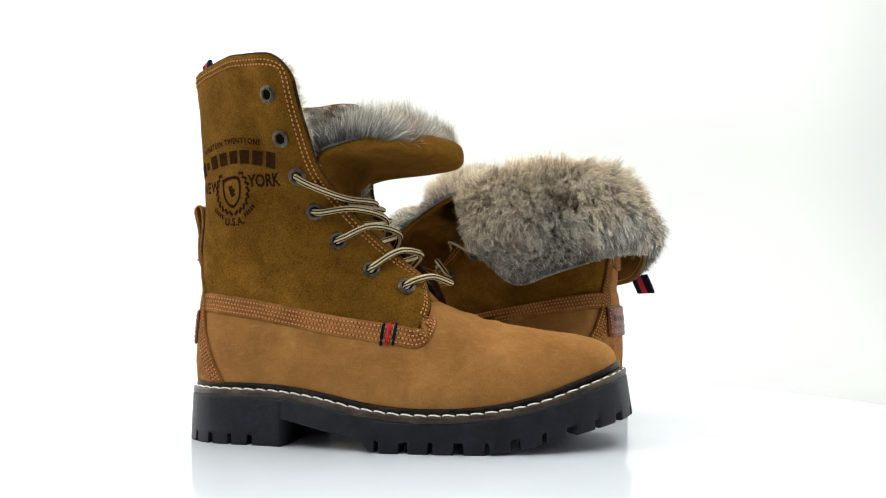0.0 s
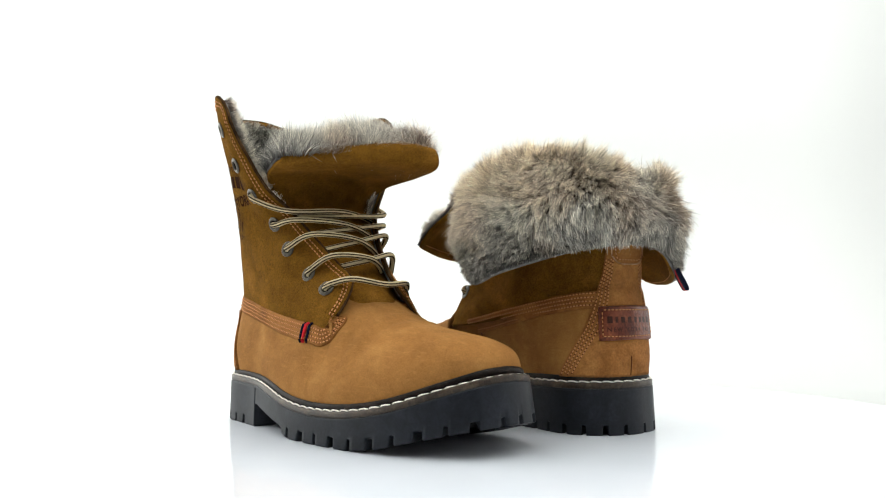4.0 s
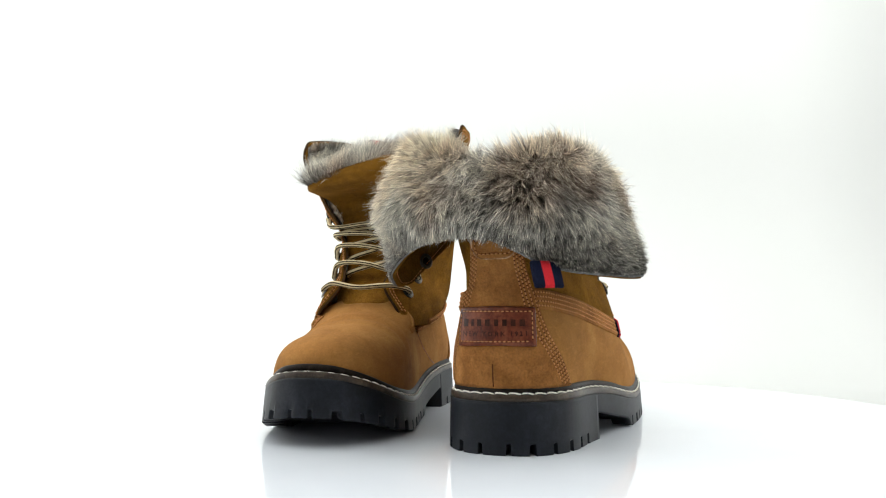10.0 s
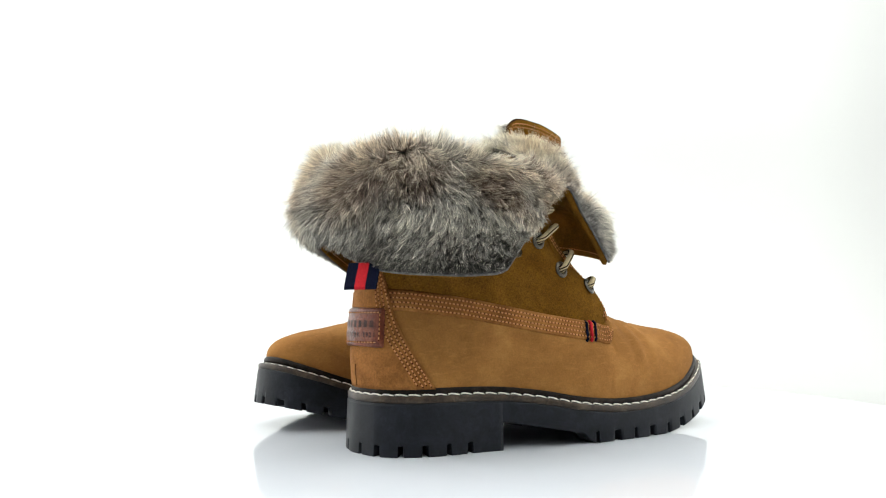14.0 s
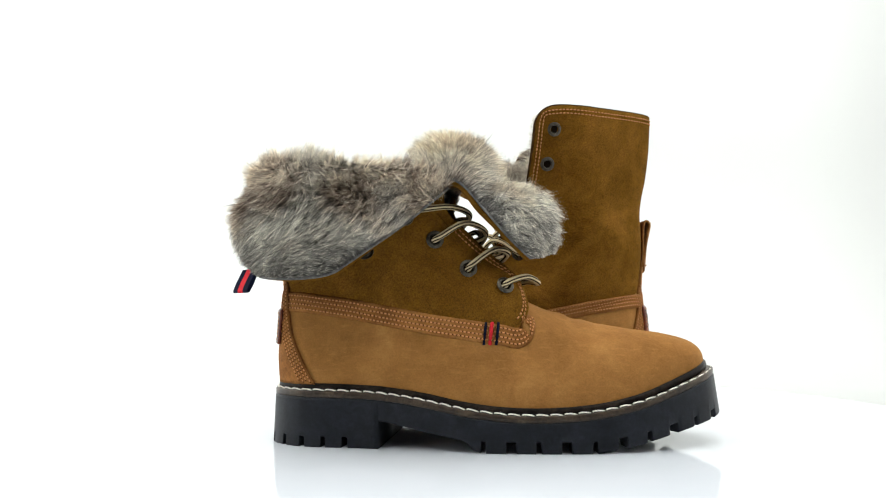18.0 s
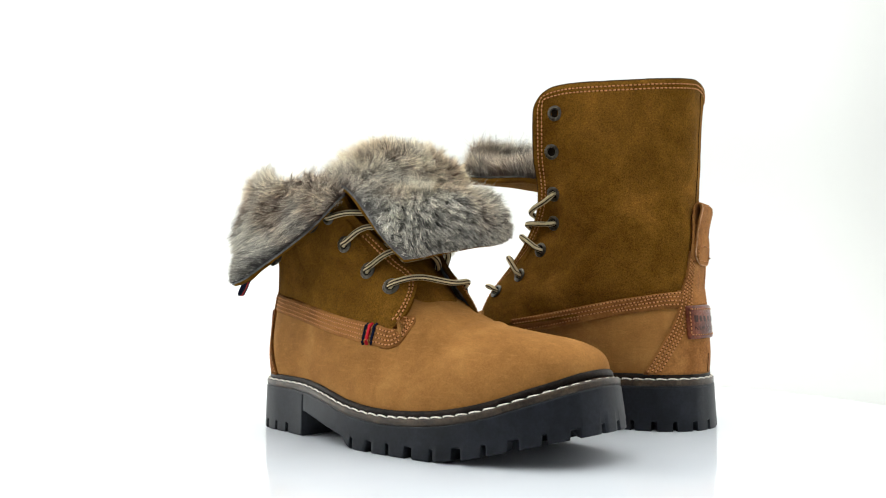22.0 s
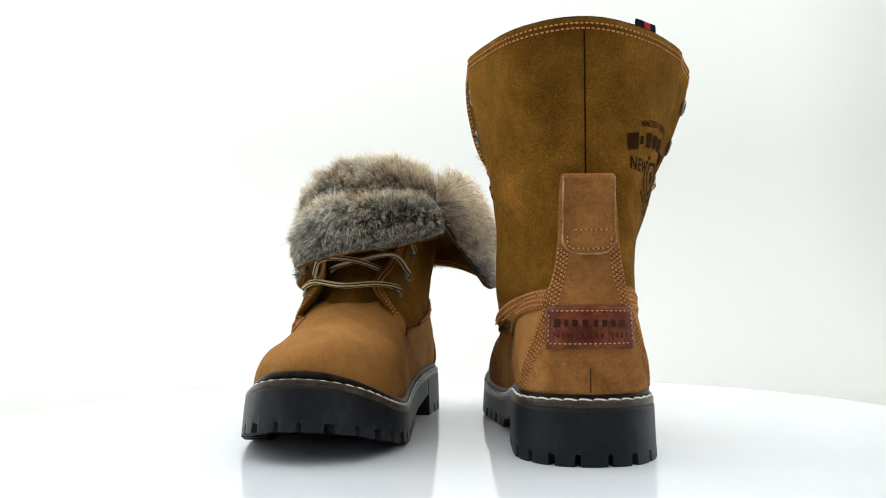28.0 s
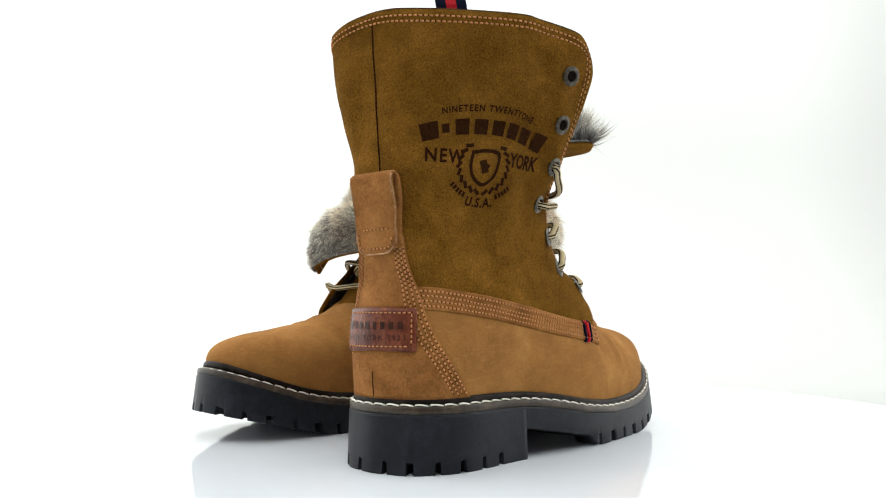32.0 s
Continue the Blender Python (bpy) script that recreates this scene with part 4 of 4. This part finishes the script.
def make_boot(name, folded):
    boot = new(name)
    make_sole(boot)
    foot, fg = make_foot(boot)
    g = patch_grid(SHAFT_FOLDED if folded else SHAFT_UP, 110, 70) + np.array(LIFT)
    rough = grid_normals(g)
    for j in range(8, g.shape[0]):
        for i in range(g.shape[1]):
            p = Vector(g[j, i])
            g[j, i] += rough[j, i] * (0.0009 * noise.noise(p * 28) + 0.0004 * noise.noise(p * 80)) * min(1, (j - 7) / 8)
    flat = g
    if not folded:
        g = round_corners(g, 0.017)
    shaft = shell("shaft", g, -0.0028, SUEDE, boot, "olive brown suede shaft")
    out = -grid_normals(g)
    tree = BVHTree.FromPolygons([tuple(v) for v in np.vstack([grid_mesh(g)[0], grid_mesh(fg)[0]])],
                                grid_mesh(g)[1] + [tuple(i + g.shape[0] * g.shape[1] for i in f) for f in grid_mesh(fg)[1]])
    skin = BVHTree.FromPolygons([tuple(v) for v in grid_mesh(g)[0]], grid_mesh(g)[1])
    lining = g - out * 0.0034
    shell("lining", lining[12:-1, 2:-2], -0.001, LINING, boot, "grey pile lining")
    # tongue
    t = patch_grid(TONGUE_FOLDED if folded else TONGUE_UP, 50, 70) + np.array(LIFT)
    tongue = shell("tongue", t, 0.004, SUEDE, boot, "suede tongue folded forward, fur side up")
    top = t - grid_normals(t) * 0.0042
    over = top.copy()
    for here, inside in ((np.s_[:, 0], np.s_[:, 1]), (np.s_[:, -1], np.s_[:, -2]), (np.s_[-1], np.s_[-2])):
        d = over[here] - over[inside]
        over[here] = over[here] + d / np.linalg.norm(d, axis=1, keepdims=True) * 0.001
    shell("pelt_backing", over[36:], 0.0014, LINING, tongue, "dark grey woven back of the fur")
    if folded:
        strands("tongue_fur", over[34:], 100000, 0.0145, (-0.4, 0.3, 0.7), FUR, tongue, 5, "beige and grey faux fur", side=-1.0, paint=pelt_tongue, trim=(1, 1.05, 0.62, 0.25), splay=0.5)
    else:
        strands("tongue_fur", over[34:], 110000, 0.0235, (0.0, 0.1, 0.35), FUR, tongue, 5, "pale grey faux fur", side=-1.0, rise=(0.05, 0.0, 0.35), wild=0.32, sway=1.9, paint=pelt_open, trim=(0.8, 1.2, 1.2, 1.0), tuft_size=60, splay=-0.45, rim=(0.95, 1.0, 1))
    holes = []
    # band of leather over the joint of shaft and foot, with four rows of stitches
    def band_line(drop, side, x0):
        if side > 0:
            pts = [(x, np.interp(x, *BAND) - drop) for x in np.linspace(x0, 141, 30)]
        else:
            pts = [(x, np.interp(x, *BAND) - drop) for x in np.linspace(x0, 163, 30)]
            pts += [tuple(q) for q in spline([(166, 75.6 - drop), (170 + 0.22 * drop, 74.8 - 0.95 * drop), (172 + 0.62 * drop, 75.6 - 0.62 * drop), (173.5 + 0.70 * drop, 79 - 0.1 * drop), (174.2 + 0.42 * drop, 82.5)], 18)]
        return pts

    rows = []
    for side in (-1, 1):
        lines = [[from_side(tree, x, z, side) for x, z in band_line(drop, side, 12.0)] for drop in ((-0.6, 0.3, 4.0, 8.0, 11.6, 12.6) if side < 0 else (0.9, 1.3, 4.0, 8.0, 11.6, 12.6))]
        good = [k for k in range(len(lines[0])) if all(q[k][0] is not None for q in lines)]
        bg = np.array([[tuple(q[k][0] + q[k][1] * ((0.0009 if 0 < r < 5 else 0.0001) + (0.001 if side > 0 else 0))) for k in good] for r, q in enumerate(lines)])
        shell("collar_band", bg, 0.0009 * side, COUNTER, boot, "orange-tan nubuck band with four rows of stitching")
        for drop in (1.8, 4.6, 7.4, 10.2):
            line = [from_side(tree, x, z, side) for x, z in band_line(drop, side, 14.0)]
            line = [q for q in line if q[0] is not None]
            rows.append(([p + n * (0.0010 if side < 0 else 0.0020) for p, n in line], [n for p, n in line]))
    stitch_run(rows, "band_stitching", boot, THREAD, 2.6, 1.8, 1.15, holes)
    # stitching along the free edges of the shaft
    rows = []
    for inset in (0.0034, 0.0064):
        if folded:
            for keep in (slice(0, 34), slice(-34, None)):
                p, n = edge_line(g, flat, out, inset)
                rows.append((p[keep] + n[keep] * 0.0002, n[keep]))
        else:
            p, n = edge_line(g, flat, out, inset)
            rows.append((p + n * 0.0002, n))
    stitch_run(rows, "edge_stitching", shaft, THREAD, 3.0, 2.1, 1.15, holes)
    if not folded:
        p, n = edge_line(g, flat, out, 0.0)
        v, f = tube(p - n * 0.0016, 0.0012, 8)
        mesh_object("rim_edge", v, f, EDGE, shaft, "dark raw edge of the shaft")
    p, n = edge_line(t, t, grid_normals(t), 0.0035, False)
    stitch_run([(p + n * 0.0002, n)], "tongue_stitching", tongue, THREAD, 3.0, 2.1, 0.9)
    # heel counter, wide at the sole and narrow towards the loop
    zs = np.concatenate([np.linspace(39.5, 98, 24), np.linspace(101, 128, 12)])

    def wide(z):
        return np.interp(z, [38, 50, 60, 72, 86, 100, 112, 128], [80, 69, 60, 49, 40, 34, 28, 24.5])

    def heel_place(u, z):
        return from_back(tree, u * wide(z), z)

    sheet_on("heel_counter", tree, heel_place, np.linspace(-1, 1, 31), zs, 0.0016, 0.0016, COUNTER, boot, "orange-tan nubuck heel counter")
    rows = []
    for sgn in (-1, 1):
        for off in (2.8, 6.6, 10.6, 14.4):
            line = [from_back(tree, sgn * (wide(z) - off * min(1.0, wide(z) / 44.0)), z) for z in np.linspace(41, 127, 44)]
            rows.append(([p + n * 0.0018 for p, n in line], [n for p, n in line]))
    stitch_run(rows, "counter_stitching", boot, THREAD, 2.6, 1.75, 1.0, holes)
    # short seam at the heel
    seam = [from_back(tree, 1.5, z) for z in np.linspace(40.5, 54, 8)]
    v, f = tube([tuple(p + n * 0.0016) for p, n in seam], 0.0004, 6)
    mesh_object("heel_seam", v, f, HOLE_BROWN, boot)
    # leather patch with stamped lines
    def patch_place(u, v):
        return from_back(tree, -u / 45.0 * 57.3 * 1.12, 76.5 + v)

    patch, _ = sheet_on("heel_patch", tree, lambda u, v: patch_place(u, v + 0.4 * math.cos(u / 9)), np.linspace(-23.5, 23.5, 25), np.linspace(-11, 11, 9), 0.0036, 0.0019, PATCH, boot, "oiled red-brown leather patch")
    rows = []
    for a, b, c, d in ((-21.5, -9, 21.5, -9), (21.5, -9, 21.5, 9), (21.5, 9, -21.5, 9), (-21.5, 9, -21.5, -9)):
        line = [patch_place(a + (c - a) * k, b + (d - b) * k) for k in np.linspace(0, 1, 14)]
        rows.append(([p + n * 0.0038 for p, n in line], [n for p, n in line]))
    stitch_run(rows, "patch_stitching", patch, THREAD, 2.8, 1.9, 0.8, holes)
    blocks = []
    for x, w in zip((-17.6, -12.9, -8.3, -3.2, 1.6, 6.2, 11.2, 16.4), (4.4, 2.6, 3.8, 3.7, 3.5, 3.8, 4.0, 3.9)):
        h = 5.4 if abs(x) > 17 else 4.7
        blocks.append(bar(w * 0.72, h * 0.85, x, 2.2))
    v, f = text_shape("NEW YORK 1921", 4.0, 1.5, 0.1)
    print_on("patch_print", blocks + [([(x * 0.92, y - 4.6) for x, y in v], f)], patch_place, 0.0039, EMBOSS, patch, "dark stamped lines")
    # pull loop
    prof = [(4.0, 118), (4.2, 124), (4.2, 131), (5.0, 142), (8.0, 153), (9.4, 159), (8.6, 162.5), (5.6, 163.5), (3.0, 160), (1.6, 152), (1.2, 140), (1.0, 122)]
    path = spline(prof, 34)
    lg = np.zeros((34, 15, 3))
    for j, (lift, z) in enumerate(path):
        half = np.interp(j, [0, 4, 10, 22, 33], [14.5, 15.0, 14.6, 14.6, 16.5])
        for i, y in enumerate(np.linspace(half, -half, 15)):
            trim = 6 * max(0, 1 - j / 4) ** 2 * (abs(y) / half) ** 5
            p, n = cast(skin, (-0.2, y * MM, (z + trim) * MM), (1, 0, 0))
            if p is None:
                p = Vector((0.003, y * MM, z * MM))
            lg[j, i] = (p.x - lift * MM, y * MM, (z + trim) * MM)
    shell("pull_loop", lg, 0.0016, COUNTER, boot, "nubuck pull loop")
    for edge_pts in (lg[:18, 0], lg[:18, -1], lg[0]):
        v, f = tube(edge_pts, 0.00055, 6)
        mesh_object("raw_edge", v, f, RAW, boot, "pale raw leather edge")
    rows = []
    hem_line = [(12.4, 129), (12.4, 124), (10.5, 121), (-10.5, 121), (-12.4, 124), (-12.4, 129)]
    for pts in (hem_line, [(-12, 131.5), (12, 131.5)]):
        path = along([(y, z, 0) for y, z in pts], 1.2)
        line = [cast(skin, (-0.2, y * MM, z * MM), (1, 0, 0)) for y, z, _ in path]
        rows.append(([p + Vector((-0.0045, 0, 0)) for p, n in line], [Vector((-1, 0, 0)) for _ in line]))
    stitch_run(rows, "loop_stitching", boot, THREAD, 2.8, 2.0, 0.95, holes)
    # inner side: a seam that curves from the band to the welt
    line = [from_side(tree, x, z, 1) for x, z in spline([(141, 79), (138, 68), (126, 55), (104, 44), (88, 39)], 24)]
    v, f = tube([tuple(p) for p, n in line], 0.00035, 6)
    mesh_object("side_seam", v, f, PATCH, foot)
    # small woven bars beside the tip of the eyestay
    for x, mat, thick in ((150.2, NAVY, 0.95), (154.0, RED, 1.2), (157.9, NAVY, 0.95)):
        line = [from_side(tree, x + (z - 72) * 0.10, z, -1) for z in np.linspace(65.2, 78.4, 9)]
        v, f = tube([tuple(p + n * (0.0017 if 0 < k < 8 else 0.0002)) for k, (p, n) in enumerate(line)], thick * MM, 8)
        mesh_object("woven_bar", v, f, mat, boot, "red woven bar" if mat == RED else "navy woven bar")
    # eyelets and laces
    eyes = {}
    for side, table in (("right", RIGHT_EYES), ("left", LEFT_EYES)):
        for k, e in enumerate(table):
            if folded and k < 3:
                continue
            p, n, _, _ = skin.find_nearest(Vector(e) * MM + LIFT)
            want = Vector((0.2, -1 if side == "right" else 1, 0.2))
            n = n if n.dot(want) > 0 else -n
            eyelet(shaft, p, n)
            eyes[side, k] = (p, n)

    def edge(side, z):
        col = g[:, 0] if side == "right" else g[:, -1]
        return Vector(col[np.argmin(abs(col[:, 2] - z))])

    first = 3 if folded else 2
    for side, other in (("right", "left"), ("left", "right")):
        for k in range(first, 6):
            p, n = eyes[side, k]
            q, m = eyes[other, k + 1]
            e = edge(side, p.z + {2: -0.012, 3: 0.001, 4: 0.010}.get(k, 0.012))
            t = edge(other, q.z + {2: 0.004, 3: 0.012}.get(k, 0.018))
            mid = (e + t) / 2 + Vector((0.009 if side == "right" else 0.006, 0, 0.003 if side == "right" else 0.0))
            lace(boot, [p - n * 0.003, p + n * 0.0012, p + n * 0.0035 + (e - p) * 0.25, e + n * 0.0025 + Vector((0.003, 0, 0.001)), mid, t + Vector((-0.004, 0, 0)) - m * 0.004, t - m * 0.006 + Vector((-0.010, 0, -0.003))])
    p, n = eyes["right", 6]
    q, m = eyes["left", 6]
    a, b = edge("right", p.z + 0.004), edge("left", q.z + 0.004)
    lace(boot, [p - n * 0.003, p + n * 0.0015, p + n * 0.004 + (a - p) * 0.3, a + n * 0.003 + Vector((0.004, 0, 0)), (a + b) / 2 + Vector((0.012, 0, -0.001)), b + m * 0.003 + Vector((0.004, 0, 0)), q + m * 0.004 + (b - q) * 0.3, q + m * 0.0015, q - m * 0.003])
    if not folded:
        # back seam of the shaft, print, rim tag
        line = [cast(skin, (-0.2, 0.0005, z * MM), (1, 0, 0)) for z in np.linspace(150, 247, 30)]
        v, f = tube([tuple(p - n * 0.0001) for p, n in line if p is not None], 0.0006, 6)
        mesh_object("back_seam", v, f, STAMP, shaft)

        def print_place(u, v):
            return from_side(skin, 44.5 + u + 0.005 * min(0, u + 6) ** 2, 170 + v, -1)

        shapes = []
        v, f = text_shape("NINETEEN TWENTYONE", 5.0, 1.2, 0.12)
        shapes.append(arc_shape([(x * 0.86, y) for x, y in v], f, 120, 0, 29))
        for x, w, h in zip((-36, -27.4, -18.0, -7.2, 3.2, 13.2, 23.8, 35.2), (11.4, 5.4, 10.0, 9.8, 9.4, 9.8, 10.4, 10.8), (12.5, 6.5, 11.2, 10.6, 10.6, 11.0, 11.4, 12.5)):
            shapes.append(arc_shape(*bar(w * 0.74, h * 0.78, x * 0.94 + 1.5, 0), 130, 0, 19))
        v, f = text_shape("NEW", 10.5, 1.25, 0.3)
        shapes.append(([(x * 0.80 - 23, y + 1.5 - x * 0.03) for x, y in v], f))
        v, f = text_shape("YORK", 11.0, 1.0, 0.35)
        shapes.append(([(x * 0.78 + 27, y + 2.0) for x, y in v], f))
        v, f = text_shape("U.S.A.", 7.0, 1.15, 0.25)
        shapes.append(arc_shape([(x * 0.85, y) for x, y in v], f, -40, 0, -23))
        for k in range(5):
            shapes.append(arc_shape(*bar(1.6, 2.8, -19.5 + k * 2.2, 0), -24, 0, -21))
            shapes.append(arc_shape(*bar(1.6, 2.8, 10.5 + k * 2.2, 0), -24, 0, -21))
        # crest: shield outline and laurel
        shield = spline([(-6.2, 6.5), (0, 7.6), (6.2, 6.5), (6.4, 0), (4.6, -5), (0, -8.2), (-4.6, -5), (-6.4, 0), (-6.2, 6.5)], 33) * 1.32 + np.array([0, -3.0])
        inner = (shield - np.array([0, -3.0])) * 0.80 + np.array([0, -3.0])
        shapes.append(([tuple(q) for q in shield] + [tuple(q) for q in inner], [(i, i + 1, 34 + i, 33 + i) for i in range(32)]))
        shapes.append(bar(3.8, 7.4, 0, -2.6, 0.35))
        shapes.append(bar(6.0, 2.4, 0.3, -1.4, -0.5))
        for sgn in (-1, 1):
            for k in range(9):
                a = radians(-80 + k * 16)
                shapes.append(bar(2.0, 4.2, sgn * 14.5 * math.cos(a), 14.5 * math.sin(a) - 2.5, sgn * (a + 0.6)))
        print_on("side_print", shapes, print_place, 0.00035, STAMP, shaft, "dark brown stamped emblem and lettering")
        ribbon(boot, Vector((0.0235, -0.0400, 0.2505)), (-0.2, 0.05, 1), (0.66, -0.75, 0), 8.5, 17)
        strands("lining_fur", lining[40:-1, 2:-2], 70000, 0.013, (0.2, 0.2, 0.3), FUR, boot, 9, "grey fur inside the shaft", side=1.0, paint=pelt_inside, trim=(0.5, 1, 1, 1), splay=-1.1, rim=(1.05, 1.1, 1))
    else:
        c = patch_grid(CUFF, 140, 50) + np.array(LIFT)
        # creases of the turned-down cuff: a cleft at the back, a dent beside it and a shallow trough along the outer side
        uu, vv = np.meshgrid(np.linspace(0, 1, 140), np.linspace(0, 1, 50))
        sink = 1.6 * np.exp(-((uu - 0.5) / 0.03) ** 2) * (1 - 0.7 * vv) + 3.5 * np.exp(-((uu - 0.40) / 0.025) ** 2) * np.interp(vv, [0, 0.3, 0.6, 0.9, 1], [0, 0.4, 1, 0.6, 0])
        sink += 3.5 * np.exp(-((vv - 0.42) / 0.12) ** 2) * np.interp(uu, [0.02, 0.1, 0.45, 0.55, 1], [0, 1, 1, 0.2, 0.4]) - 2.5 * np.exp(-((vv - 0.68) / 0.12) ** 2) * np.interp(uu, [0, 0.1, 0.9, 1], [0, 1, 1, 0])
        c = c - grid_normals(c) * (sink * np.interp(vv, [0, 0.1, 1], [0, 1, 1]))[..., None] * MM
        cn = grid_normals(c)
        cuff = shell("cuff", c, 0.0022, SUEDE, boot, "turned-down cuff, suede underside")
        over = c + cn * 0.0012
        for here, inside in ((np.s_[:, 0], np.s_[:, 1]), (np.s_[:, -1], np.s_[:, -2]), (np.s_[-1], np.s_[-2])):
            d = over[here] - over[inside]
            over[here] = over[here] + d / np.linalg.norm(d, axis=1, keepdims=True) * 0.0007
        shell("pelt_backing", over, 0.0012, LINING, cuff, "dark grey woven back of the fur")
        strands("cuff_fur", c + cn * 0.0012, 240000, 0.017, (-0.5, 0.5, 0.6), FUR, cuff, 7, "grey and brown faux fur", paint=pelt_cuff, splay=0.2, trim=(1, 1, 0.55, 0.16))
        p, n = edge_line(c, c, cn, 0.003)
        stitch_run([(p - n * 0.0024, -n)], "cuff_stitching", cuff, THREAD, 2.9, 2.0, 0.8)
        for along_u, along_v in ((0.055, 0.60), (0.055, 0.84), (0.945, 0.60), (0.945, 0.84)):
            j, i = int(along_v * 49), int(along_u * 139)
            eyelet(cuff, Vector(c[j, i] - cn[j, i] * 0.0022), Vector(-cn[j, i]))
        ribbon(boot, Vector((-0.0085, -0.0350, 0.1145)), (-0.35, -0.30, -1), (0.75, -0.65, 0), 17, 19)
    needle_hole(holes, boot)
    return boot


boot_up = tagged(make_boot("boot", False), "tan nubuck winter boot, suede shaft standing open", "boot", "pair of boots")
boot_down = tagged(make_boot("boot", True), "tan nubuck winter boot, fur cuff turned down", "boot", "pair of boots")


boot_down.scale = (0.986, 0.992, 1.0)


# ---- what moves: the plate turns with both boots on it ----
def motions():
    plate, first, second = [], [], []
    a = pose(-0.1846, -0.0411, 0, 0, 0, -11.1)
    b = pose(0.1358, 0.0253, 0, 0, 0, 159.94)
    for k in range(33):
        spin = pose(0, 0, 0, 0, 0, -9.0745 * k - 0.00622 * k * k)
        plate.append((k, spin))
        first.append((k, spin @ a))
        second.append((k, spin @ b))
    walk(turntable, plate)
    walk(boot_up, first)
    walk(boot_down, second)


motions()
